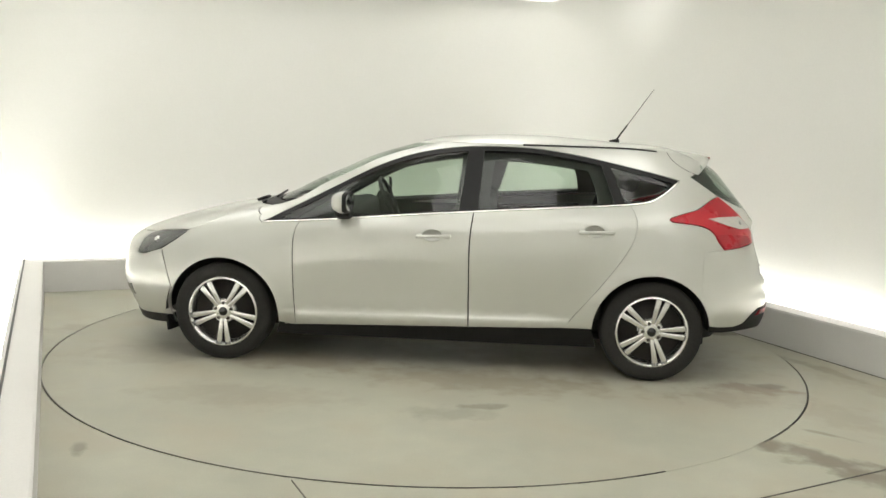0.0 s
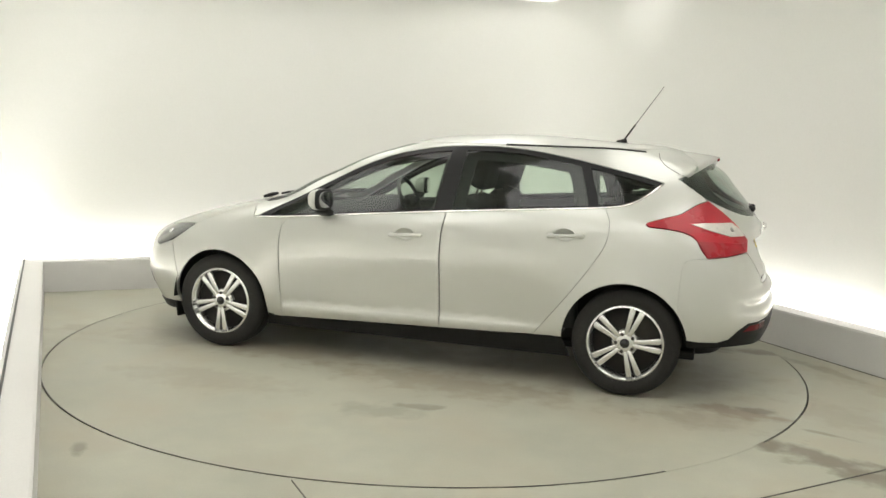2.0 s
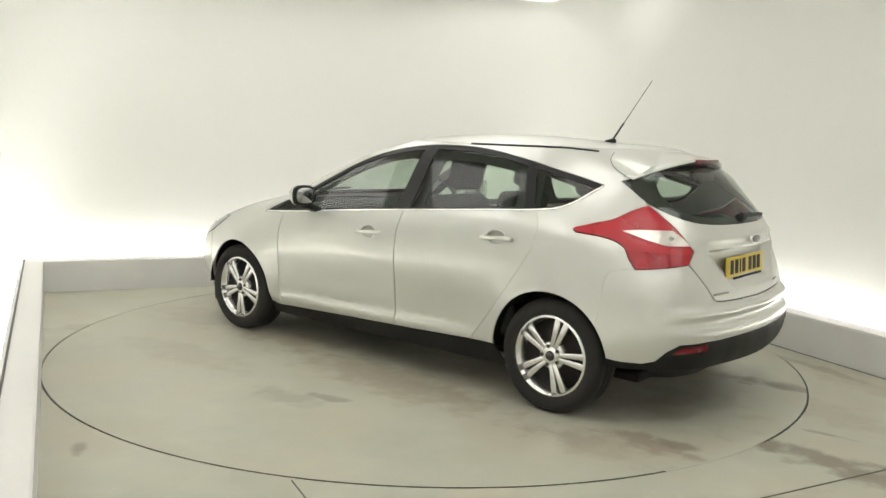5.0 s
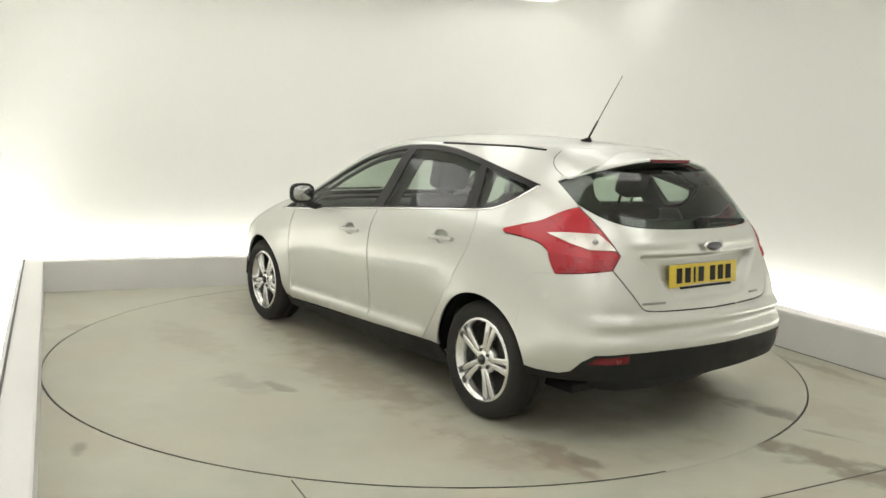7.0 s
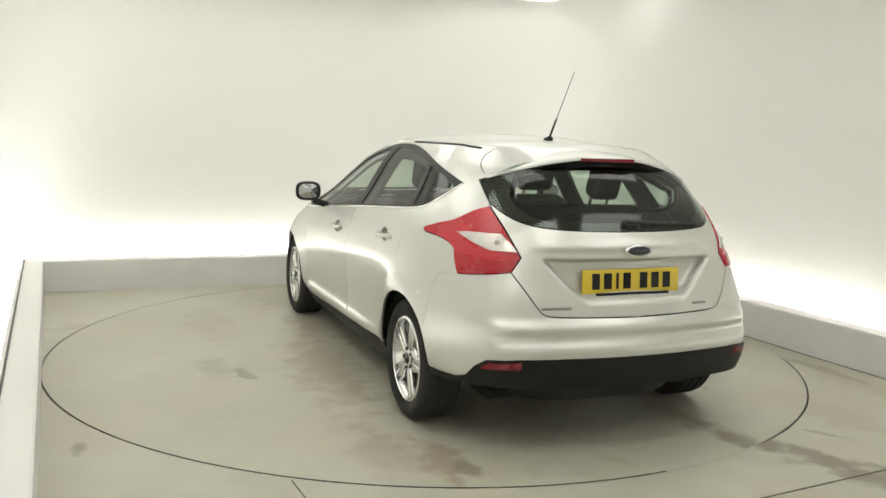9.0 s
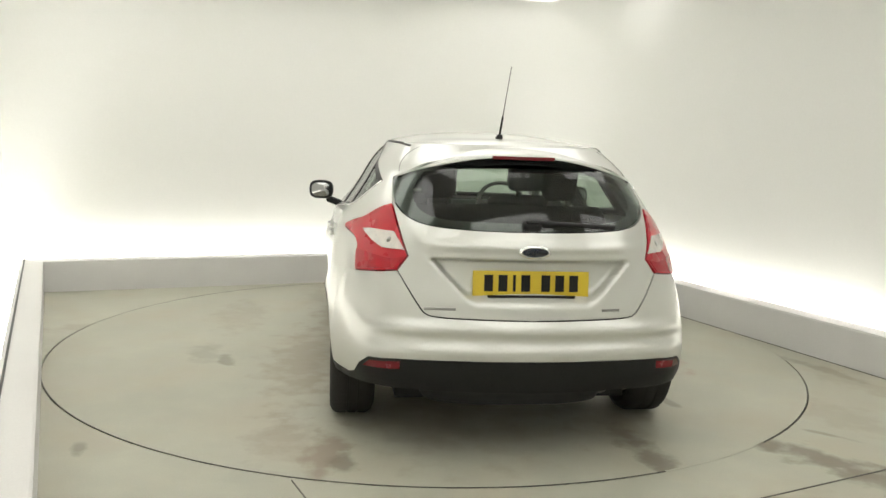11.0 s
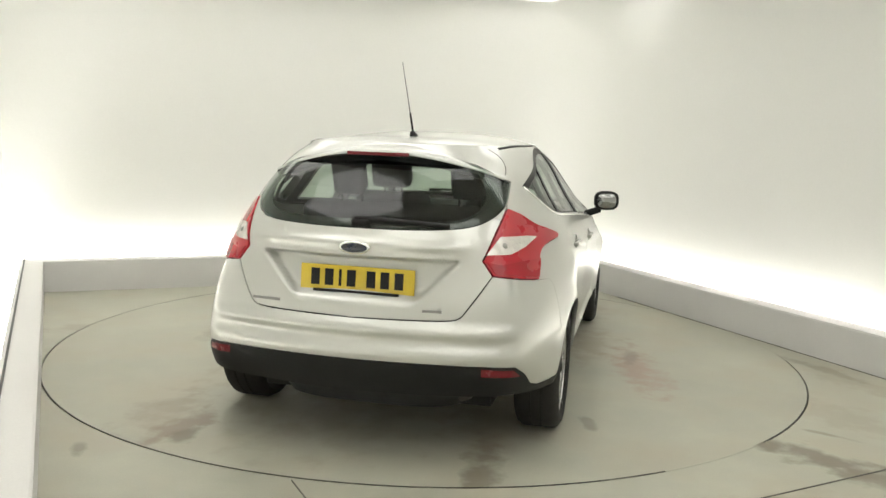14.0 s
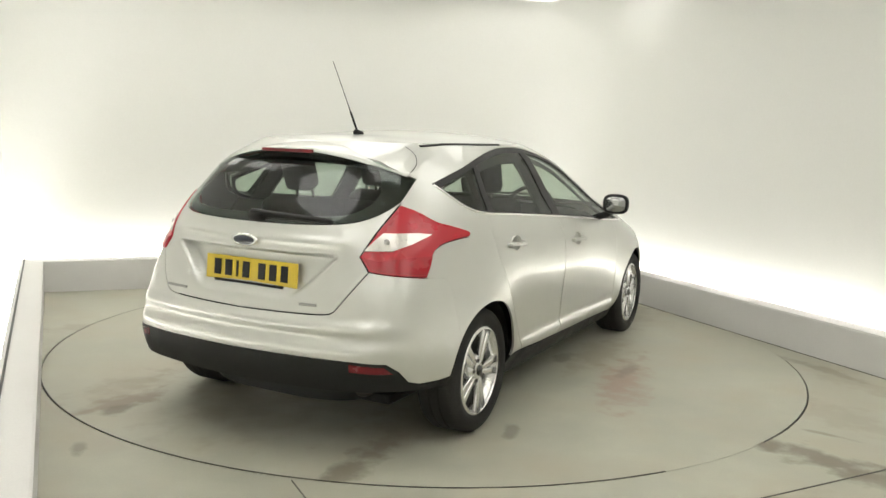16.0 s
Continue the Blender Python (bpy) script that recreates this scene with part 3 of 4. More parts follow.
def bead(name, path, material, parent, side="L", wide=0.012, proud=0.006, lift=0.0, label=""):
    """A rounded strip along a path of (column, z) on the skin."""
    p = clean(path)
    s, z = np.array([q[0] for q in p]), np.array([q[1] for q in p])
    pos, nor = skin(s, z), skin_normals(s, z)
    bm = bmesh.new()
    rows = []
    for i in range(len(p)):
        t = pos[min(i + 1, len(p) - 1)] - pos[max(i - 1, 0)]
        t /= np.linalg.norm(t)
        c = np.cross(nor[i], t)
        ring = [(-0.5, -0.6), (-0.5, 0.5), (-0.25, 1), (0.25, 1), (0.5, 0.5), (0.5, -0.6)]
        q = [pos[i] + c * u * wide + nor[i] * (v * proud + lift) for u, v in ring]
        if side == "R":
            q = [r * (1, -1, 1) for r in q]
        rows.append([bm.verts.new(r) for r in q])
    for A, B in zip(rows, rows[1:]):
        for k in range(6):
            bm.faces.new((A[k], A[(k + 1) % 6], B[(k + 1) % 6], B[k]))
    bm.faces.new(rows[0])
    bm.faces.new(rows[-1][::-1])
    bmesh.ops.recalc_face_normals(bm, faces=bm.faces)
    return part(name, bm, material, parent, label)


def pebble(m, a, b, c, keep):
    """A squarish rounded shell, of which the faces that keep() likes stay."""
    bm = bmesh.new()
    bmesh.ops.create_uvsphere(bm, u_segments=40, v_segments=24, radius=1)
    for v in bm.verts:
        p = v.co
        k = (abs(p.x) ** 3.0 + abs(p.y) ** 3.0 + abs(p.z) ** 3.0) ** (-1 / 3.0)
        v.co = p * k
        v.co.x = max(v.co.x, -0.62)
    bmesh.ops.delete(bm, geom=[f for f in bm.faces if not keep(f.calc_center_median())], context="FACES")
    for v in bm.verts:
        q = 1 - 0.22 * max(0.0, v.co.x)
        v.co = Vector((v.co.x * a, v.co.y * b * q, v.co.z * c * q))
    bmesh.ops.transform(bm, matrix=m, verts=bm.verts)
    return bm


# outlines
DLO_LOW = smooth_line([(1.095, .876), (.70, .906), (.45, .931), (-.2, .989), (-.774, 1.036), (-1.183, 1.070), (-1.334, 1.112), (-1.472, 1.217)])
DLO_TOP = smooth_line([(1.095, .876), (.86, 1.0), (.63, 1.125), (.42, 1.234), (.21, 1.315), (0, 1.362), (-.24, 1.386), (-.584, 1.382), (-.93, 1.335), (-1.27, 1.266), (-1.472, 1.217)])


def cut(line, a, b):
    """The stretch of a line between two x, from the larger x to the smaller, with exact ends."""
    def at(x):
        xs = np.array([p[0] for p in line])
        zs = np.array([p[1] for p in line])
        return (x, float(np.interp(-x, -xs, zs)))
    return [at(a)] + [p for p in line if b + 0.01 < p[0] < a - 0.01] + [at(b)]


DOOR_F = smooth_line([(.835, .896), (.868, .86), (.884, .77), (.883, .62), (.876, .45), (.862, .245)])
DOOR_B = smooth_line([(-.218, .990), (-.203, .85), (-.201, .70), (-.211, .284)])
DOOR_R = smooth_line([(-1.160, 1.0678), (-1.196, .985), (-1.185, .87), (-1.12, .75), (-1.01, .59), (-.89, .435), (-.79, .306)])
FENDER_TOP = smooth_line([(1.57, .805), (1.42, .865), (1.25, .925), (1.12, .962)])
LAMP_FRONT = by_x(smooth_line([(-1.739, .812), (-1.70, .86), (-1.665, .915), (-1.60, .948), (-1.50, .965), (-1.415, .972)]))
LAMP_TIP = by_x([(-1.415, .972), (-1.392, .985), (-1.40, 1.000)])
LAMP_UPPER = by_x(smooth_line([(-1.40, 1.000), (-1.50, 1.030), (-1.575, 1.052), (-1.65, 1.10), (-1.709, 1.126)]))
IN, IB = by_y([(.552, .910)])[0], by_y([(.600, .844)])[0]
TOP, BOT = LAMP_UPPER[-1], LAMP_FRONT[0]
MID = (TOP[0] * 0.52 + IN[0] * 0.48 + 0.03, 1.022)
LAMP_INNER = smooth_line([TOP, MID, IN], 8)
GLASS_REAR = by_y(smooth_line([(0, 1.032), (.26, 1.036), (.46, 1.050), (.555, 1.085), (.602, 1.140), (.610, 1.19), (.597, 1.24)]))
BUMP_TOP = by_x(smooth_line([(-1.739, .812), (-1.665, .808), (-1.622, .792), (-1.606, .745), (-1.602, .64), (-1.599, .511)]))
HATCH_LOW = by_y(smooth_line([(0, .644), (.25, .647), (.425, .653), (.478, .667), (.507, .700), (.555, .772), (.600, .844)]))

HEAD = by_x(smooth_line([(1.925, .640), (1.925, .67), (1.895, .735), (1.80, .775), (1.70, .787), (1.584, .795)], 3), lo=0.8) + by_x(smooth_line([(1.584, .795), (1.652, .738), (1.757, .676), (1.88, .636), (1.925, .640)], 3), lo=0.8)
HANDLES = ((.017, .838), (-.958, .900))


def cup_hole(hx, hz):
    return by_x([(hx + 0.01 + 0.060 * math.cos(a), hz + 0.003 + 0.036 * math.sin(a)) for a in np.linspace(0, 2 * math.pi, 25)])


def swage(drop):
    return by_x([(x, 0.735 + 0.088 * (0.95 - x) - drop) for x in np.linspace(1.08, -1.45, 86)])


def sill_line(drop):
    return by_x([(x, 0.345 - 0.02 * x - drop) for x in np.linspace(0.93, -0.95, 60)])


CREASES = [swage(d) for d in (-0.004, 0.003, 0.010)] + [sill_line(d) for d in (-0.012, 0.002, 0.018)]
car = tagged(new("car"), "silver five-door hatchback parked on the turntable", "car")
for side in "LR":
    panel("front_fender", by_x(DOOR_F) + by_x(arc(0, 190, 21, 26)) + by_x([(1.655, .43), (1.72, .62), (1.74, .678)]) + by_x([(1.74, .678), (1.652, .738), (1.584, .795)]) + by_x(FENDER_TOP)
          + by_x([(1.12, .962), (1.095, .876)]) + by_x(cut(DLO_LOW, 1.095, .835)), M_PAINT, car, side, gap=0.0022, creases=CREASES[:3])
    bottom = by_x([(.862, .245), (-.211, .284)])
    door = panel("front_door", by_x(DOOR_F) + bottom + by_x(DOOR_B[::-1]) + by_x(cut(DLO_LOW, .835, -.218)[::-1]), M_PAINT, car, side, gap=0.0022, creases=CREASES[3:], holes=[cup_hole(*HANDLES[0])])
    rdoor = panel("rear_door", by_x(DOOR_B) + by_x([(-.211, .284), (-.79, .306)]) + by_x(DOOR_R[::-1])
                  + by_x(cut(DLO_LOW, -.218, -1.160)[::-1]), M_PAINT, car, side, gap=0.0022, creases=CREASES[3:], holes=[cup_hole(*HANDLES[1])])
    panel("body_side", by_x([(1.095, .876), (1.12, .962)]) + flat([(2.62, .985), (2.55, 1.15), (2.55, 1.30), (2.7, 1.401)]) + flat([(2.7, 1.401), (8.0, 1.401)])
          + flat([(8.0, 1.401), (8.12, 1.30)]) + [GLASS_REAR[-1]] + [TOP] + LAMP_UPPER[::-1] + LAMP_TIP[::-1] + LAMP_FRONT[::-1] + BUMP_TOP
          + by_x(arc(1, 144, 0, 28)) + by_x([(-.96, .311), (-.79, .306)]) + by_x(DOOR_R[::-1]) + by_x(cut(DLO_LOW, -1.160, -1.472)) + by_x(DLO_TOP[::-1]), M_PAINT, car, side, gap=0.0005, creases=CREASES[:3])
    # windows in a black surround
    def win(a0, a1, b0, b1):
        top = [(x, z - 0.026) for x, z in cut(DLO_TOP, a0, a1)]
        low = [(x, z + 0.016) for x, z in cut(DLO_LOW, b0, b1)]
        return by_x(top) + by_x([top[-1], low[-1]]) + by_x(low[::-1]) + by_x([low[0], top[0]])
    wins = [win(.93, -.165, .98, -.130), win(-.265, -.985, -.245, -1.065), win(-1.045, -1.425, -1.125, -1.395)]
    panel("window_surround", by_x(DLO_TOP) + by_x(DLO_LOW[::-1]), M_SURROUND, car, side, lift=-0.004, edge=0.02, holes=wins, gap=0.001, grid=0.05)
    for wname, wl in zip(("front_window", "rear_window", "quarter_window"), wins):
        pane_ob = panel(wname, wl, M_GLASS, car, side, lift=-0.008, edge=0, gap=0, grid=0.05)
        pane_ob.visible_shadow = False
    def opening(a0, a1, b0, b1, over, under):
        loop = [(x, z - over) for x, z in cut(DLO_TOP, a0, a1)] + [(x, z + under) for x, z in cut(DLO_LOW, b0, b1)][::-1]
        loop = dense(loop + loop[:1], 0.10)[:-1]
        for _ in range(2):
            loop = [(u * a[0] + (1 - u) * b[0], u * a[1] + (1 - u) * b[1]) for a, b in zip(loop, loop[1:] + loop[:1]) for u in (0.75, 0.25)]
        return by_x(loop, gap=0.05)
    holes = [opening(.86, -.13, .90, -.10, 0.036, 0.030), opening(-.33, -.92, -.30, -.98, 0.060, 0.035), opening(-1.09, -1.41, -1.13, -1.385, 0.032, 0.024)]
    panel("inner_trim", by_x(DLO_TOP) + by_x(DLO_LOW[::-1]), M_TRIM, car, side, lift=-0.045, edge=0.012, holes=holes, gap=0.004, grid=0.06)
    bead("window_strip", by_x(cut(DLO_LOW, 1.09, -1.465)), M_CHROME, car, side, wide=0.013, proud=0.005, label="bright window strip")
    panel("sill", by_x([(1.0, .175), (.97, .26), (.862, .240), (-.211, .279), (-.96, .305), (-1.0, .18), (1.0, .175)]), M_BLACK, car, side, gap=0.001, label="black plastic sill")
    lamp = panel("tail_light", LAMP_FRONT + LAMP_TIP + LAMP_UPPER + LAMP_INNER + [IB, BOT], M_RED, car, side, gap=0.004, lift=0.006, edge=0.03, grid=0.02, label="large red tail light")
    clear = by_y([(.735, .994), (.70, 1.003), (.603, 1.006), (.560, .932), (.655, .930), (.70, .955), (.735, .994)])
    panel("reversing_light", clear, M_CLEAR, lamp, side, gap=0.001, lift=0.0110, edge=0.005, grid=0.02, label="clear reversing light")
    for by, bz, br in ((.626, .968, 0.020), (.678, .976, 0.015)):
        s, z = by_y([(by, bz)])[0]
        c, nn = skin(s, z)[0], skin_normals(s, z)[0]
        bm = bmesh.new()
        bmesh.ops.create_uvsphere(bm, u_segments=16, v_segments=10, radius=br)
        bmesh.ops.translate(bm, vec=Vector(c - nn * 0.003) if side == "L" else Vector((c - nn * 0.003) * (1, -1, 1)), verts=bm.verts)
        part("bulb", bm, M_GREYMETAL, lamp, "grey bulb holder")
    low = by_x([(-1.735, .822), (-1.70, .865), (-1.675, .905)]) + by_y([(.72, .905), (.62, .893), (.565, .905)]) + [(IB[0] - 0.02, .852)]
    panel("lamp_lower_lens", low, M_RED2, lamp, side, gap=0.004, lift=0.0100, edge=0.004, grid=0.02, label="deep red lower lens")
    hl = HEAD
    head = panel("headlight", hl, M_LAMP, car, side, gap=0.003, lift=0.002, edge=0.02, grid=0.03, label="clear headlight with a dark housing")
    s, z = by_x([(1.80, .732)], lo=0.8)[0]
    c, nn = skin(s, z)[0], skin_normals(s, z)[0]
    bm = bmesh.new()
    bmesh.ops.create_uvsphere(bm, u_segments=20, v_segments=12, radius=0.026)
    bmesh.ops.translate(bm, vec=Vector((c - nn * 0.016) * (1, 1 if side == "L" else -1, 1)), verts=bm.verts)
    part("projector", bm, M_CHROME, head, "bright headlight projector")
    fog = [(1.60, .42), (1.78, .43), (1.80, .36), (1.64, .35)]
    panel("fog_lamp", flat(fog + fog[:1]), M_LAMP, car, side, gap=0, lift=0.003, edge=0.008, grid=0.03, label="small dark fog lamp")
    # arch liner
    for which, (ax, az, ar) in enumerate(ARCHES):
        bm = bmesh.new()
        lathe(bm, [(ar + 0.02, 0.60), (ar + 0.02, 0.845)], pose(ax, 0, az), 48)
        lathe(bm, [(ar + 0.02, 0.60), (0.02, 0.60)], pose(ax, 0, az), 48)
        bmesh.ops.delete(bm, geom=[f for f in bm.faces if f.calc_center_median().z < 0.30], context="FACES")
        if side == "R":
            bmesh.ops.scale(bm, vec=(1, -1, 1), verts=bm.verts)
        part("arch_liner", bm, M_BLACK, car)
    # door handles: a cup in the door and a bar over it
    for dr, (hx, hz) in zip((door, rdoor), HANDLES):
        s, z = by_x([(hx, hz)])[0]
        c, nn = skin(s, z)[0], skin_normals(s, z)[0]
        sgn = 1 if side == "L" else -1
        bm = bmesh.new()
        made = block(bm, (0.215, 0.020, 0.032), Matrix(), 0.009, 3)
        for v in made:
            v.co.z *= 1.05 - 0.45 * (v.co.x / 0.107) ** 2
            v.co.y -= sgn * 0.010 * (v.co.x / 0.107) ** 2
        bmesh.ops.transform(bm, matrix=pose(c[0], sgn * (c[1] + 0.028), c[2], 0, 3, 0), verts=made)
        block(bm, (0.030, 0.034, 0.020), pose(c[0] + 0.085, sgn * (c[1] + 0.008), c[2], 0, 3, 0), 0.004)
        block(bm, (0.030, 0.034, 0.020), pose(c[0] - 0.085, sgn * (c[1] + 0.008), c[2], 0, 3, 0), 0.004)
        part("handle", bm, M_PAINT, dr)
        bm = bmesh.new()
        bmesh.ops.create_uvsphere(bm, u_segments=28, v_segments=14, radius=1)
        bmesh.ops.delete(bm, geom=[f for f in bm.faces if f.calc_center_median().y * sgn > 0.12], context="FACES")
        tilt = math.degrees(math.atan2(nn[2], nn[1]))
        bmesh.ops.transform(bm, matrix=pose(c[0] + 0.01, sgn * (c[1] - 0.003), c[2] + 0.003, sgn * tilt, 0, 0) @ Matrix.Diagonal((0.065, 0.026, 0.040, 1)), verts=bm.verts)
        part("handle_cup", bm, M_PAINT, dr)
    # door mirror
    sgn = 1 if side == "L" else -1
    place_m = pose(0.56, sgn * 0.945, 1.028, 0, 0, sgn * -10)
    mirror = part("door_mirror", pebble(place_m, 0.066, 0.086, 0.066, lambda c: c.x > -0.3), M_PAINT, car, "silver door mirror shell")
    part("mirror_rim", pebble(place_m, 0.067, 0.087, 0.067, lambda c: c.x <= -0.3), M_BLACK, mirror, "black mirror rim")
    bm = bmesh.new()
    lathe(bm, [(0.0, 0.003), (0.97, 0.003), (1.0, 0.0015), (1.0, -0.004)], place_m @ pose(-0.0425, 0, 0, 0, 0, 90) @ Matrix.Diagonal((0.066, 1, 0.050, 1)), 32)
    for v in bm.verts:
        q = place_m.inverted() @ v.co
        ry, rz = abs(q.y / 0.066), abs(q.z / 0.050)
        k = math.hypot(ry, rz) / max(1e-6, (ry ** 3 + rz ** 3) ** (1 / 3))
        v.co = place_m @ Vector((q.x, q.y * k, q.z * k))
    part("mirror_glass", bm, M_MIRROR, mirror, "mirror glass")
    bm = bmesh.new()
    block(bm, (0.09, 0.17, 0.045), pose(0.575, sgn * 0.83, 0.935, sgn * 20, 0, 0), 0.018, 3)
    part("mirror_foot", bm, M_BLACK, mirror, "black mirror foot")
    # roof moulding
    bead("roof_moulding", flat([(5.4, 1.4015), (7.0, 1.4015), (7.5, 1.400), (8.02, 1.388)]), M_BLACK, car, side, wide=0.014, proud=0.004, lift=0.0, label="black roof moulding")
    bead("tailgate_joint", by_x(smooth_line([(-1.415, 1.385), (-1.432, 1.345), (-1.485, 1.300), (-1.575, 1.256)])), M_BLACK, car, side, wide=0.0035, proud=0.0012, label="dark joint beside the spoiler")
    bm = bmesh.new()
    block(bm, (0.016, 0.13, 0.10), pose(1.690, sgn * 0.735, 0.205, 0, 8, sgn * -12), 0.004)
    part("air_deflector", bm, M_BLACK, car, "small black deflector ahead of the wheel")
    # rear reflector in the black bumper
    panel("reflector", by_y([(.738, .418), (.585, .428), (.585, .462), (.712, .450), (.738, .418)]), M_DEEPRED, car, side, gap=0, lift=0.006, edge=0.01, grid=0.03, label="dark red rear reflector")

panel("hood", flat([(0, .975), (0, .752)]) + by_y([(0, .752), (.40, .745)], rear=False) + by_x([(1.84, .765), (1.80, .778), (1.70, .790), (1.584, .798)], lo=0.8) + by_x(FENDER_TOP) + flat([(2.62, .975), (0, .975)]), M_PAINT, car, "B", gz=0.015)
panel("cowl", flat([(0, .978), (2.60, .978), (2.56, 1.005), (0, 1.005)]), M_BLACK, car, "B", gap=0.001, lift=-0.006, gz=0.012)
windscreen = panel("windscreen", flat([(0, 1.005), (2.55, 1.005), (2.50, 1.15), (2.50, 1.30), (2.62, 1.388), (0, 1.388), (0, 1.005)]), M_GLASS, car, "B", gap=0.002, lift=-0.003, edge=0.004, grid=0.06)
windscreen.visible_shadow = False
panel("front_bumper", flat([(0, .752), (0, .19)]) + flat([(0, .19), (2.0, .19)]) + by_x(arc(0, -17, 21, 10)) + by_x([(1.655, .43), (1.72, .62), (1.74, .676)]) + by_x([(1.757, .674), (1.88, .633), (1.927, .637), (1.928, .67), (1.897, .737), (1.84, .765)], lo=0.8)
      + by_y([(.40, .745), (0, .752)], rear=False), M_PAINT, car, "B", grid=0.04)
panel("front_lip", flat([(0, .19), (2.0, .19)]) + by_x([(1.668, .20), (1.675, .255)]) + flat([(1.9, .245), (0, .235)]), M_BLACK, car, "B", gap=0, lift=0.006, label="black front bumper lip")

tailgate = panel("tailgate", HATCH_LOW + [IB, IN] + LAMP_INNER[::-1] + [GLASS_REAR[-1]] + GLASS_REAR[::-1] + flat([(10, 1.032), (10, .644)]), M_PAINT, car, "B", gap=0.0055, grid=0.013, gz=0.011, su=0.4)
BORDER = GLASS_REAR + flat([GLASS_REAR[-1], (8.6, 1.315), (9.3, 1.345), (10, 1.352)]) + flat([(10, 1.352), (10, 1.032)])
CLEAR = by_y(smooth_line([(0, 1.072), (.26, 1.075), (.42, 1.085), (.50, 1.12), (.525, 1.18), (.50, 1.245)])) + flat([(8.55, 1.285), (9.3, 1.312), (10, 1.318)]) + flat([(10, 1.318), (10, 1.072)])
panel("window_border", BORDER, M_GLOSS, tailgate, "B", gap=0.002, lift=-0.014, edge=0.004, grid=0.03, holes=[CLEAR], label="black printed rear window border")
rear_pane = panel("rear_pane", BORDER, M_REARGLASS, tailgate, "B", gap=0.002, lift=-0.003, edge=0.004, grid=0.03, label="dark tinted rear window")
rear_pane.visible_shadow = False
ROLL = by_x([(-1.655, .365), (-1.72, .352), (-1.82, .352)]) + by_y([(.775, .37), (.755, .425), (.72, .462), (.6, .472), (.3, .474), (0, .474)])
panel("rear_bumper", HATCH_LOW + [BOT] + BUMP_TOP + by_x(arc(1, 145, 169)) + ROLL + flat([(10, .474), (10, .644)]), M_PAINT, car, "B", gap=0.0006, grid=0.03, gz=0.018)
panel("rear_valance", ROLL + flat([(10, .474), (10, .325)]) + by_y([(0, .325), (.30, .328), (.60, .333), (.70, .333)]) + by_x([(-1.75, .318), (-1.66, .325), (-1.655, .372)]), M_BLACK, car, "B", gap=0.001, lift=0.004, edge=0.03, label="black rear bumper valance")

panel("rear_header", flat([(8.0, 1.402), (8.12, 1.30), GLASS_REAR[-1]]) + flat([GLASS_REAR[-1], (8.6, 1.317), (9.3, 1.347), (10, 1.354)]) + flat([(10, 1.354), (10, 1.402), (8.0, 1.402)]), M_PAINT, car, "B", gap=0, edge=0.004)
# roof: a crowned cap over the top contour
bm = bmesh.new()
SS = np.linspace(0, 10, 81)
ring = skin(SS, np.full(81, 1.403))
STEPS = 10
rows = []
for k in range(STEPS + 1):
    q = k / STEPS
    row = []
    for p in ring:
        spine = np.array((np.clip(p[0], -1.20, -0.20), 0, 0))
        base = p * (1 - q) + spine * q
        height = 1.403 + (1.466 - 0.034 * step(-base[0], 0.6, 1.3) - 0.022 * step(base[0], -0.5, 0.1) - 1.403) * (1 - (1 - q) ** 2.8)
        row.append(Vector((base[0], base[1], height)))
    rows.append(row)
for mirror in (1, -1):
    grid_v = [[bm.verts.new((v.x, v.y * mirror, v.z)) for v in row] for row in rows]
    for A, B in zip(grid_v, grid_v[1:]):
        for i in range(len(A) - 1):
            f = (A[i], A[i + 1], B[i + 1], B[i])
            bm.faces.new(f if mirror > 0 else f[::-1])
bmesh.ops.remove_doubles(bm, verts=bm.verts, dist=1e-4)
roof = part("roof", bm, M_PAINT, car)

# spoiler over the rear window
def spoiler_row(y):
    zt, xt = 1.366 - 0.33 * y * y, -1.758 + 0.50 * y * y
    top = [(xt + 0.36, zt + 0.040 - 0.10 * y * y), (xt + 0.18, zt + 0.026), (xt + 0.04, zt + 0.008), (xt, zt - 0.002), (xt + 0.003, zt - 0.010), (xt + 0.020, zt - 0.046), (xt + 0.20, zt - 0.046)]
    return [Vector((x, y, z)) for x, z in top]


rows = [spoiler_row(y) for y in np.linspace(-0.575, 0.575, 41)]
bm = bmesh.new()
vs = [[bm.verts.new(p) for p in r[:5]] for r in rows]
for A, B in zip(vs, vs[1:]):
    for i in range(4):
        bm.faces.new((A[i], B[i], B[i + 1], A[i + 1]))
bmesh.ops.recalc_face_normals(bm, faces=bm.faces)
spoiler = part("spoiler", bm, M_PAINT, tailgate)
bm = bmesh.new()
vs = [[bm.verts.new(p) for p in r[4:]] for r in rows]
for A, B in zip(vs, vs[1:]):
    for i in range(2):
        bm.faces.new((A[i], B[i], B[i + 1], A[i + 1]))
part("spoiler_underside", bm, M_GLOSS, tailgate, "gloss black spoiler underside")
bm = bmesh.new()
block(bm, (0.02, 0.30, 0.017), pose(-1.747, 0, 1.352), 0.004)
part("brake_light", bm, M_DEEPRED, tailgate, "high red brake light")

# number plate with bars for its characters
plate = bmesh.new()
block(plate, (0.008, 0.532, 0.113), pose(-2.006, 0, 0.8015, 0, 4, 0), 0.003)
plate_ob = part("number_plate", plate, M_YELLOW, tailgate, "yellow rear number plate")
for y in (.195, .130, .078, .026, -.066, -.130, -.195):
    bm = bmesh.new()
    block(bm, (0.003, 0.012 if y == .078 else 0.040, 0.074), pose(-2.0115, y, 0.8035, 0, 4, 0))
    part("bar", bm, M_BLACK, plate_ob, smooth=False)
bm = bmesh.new()
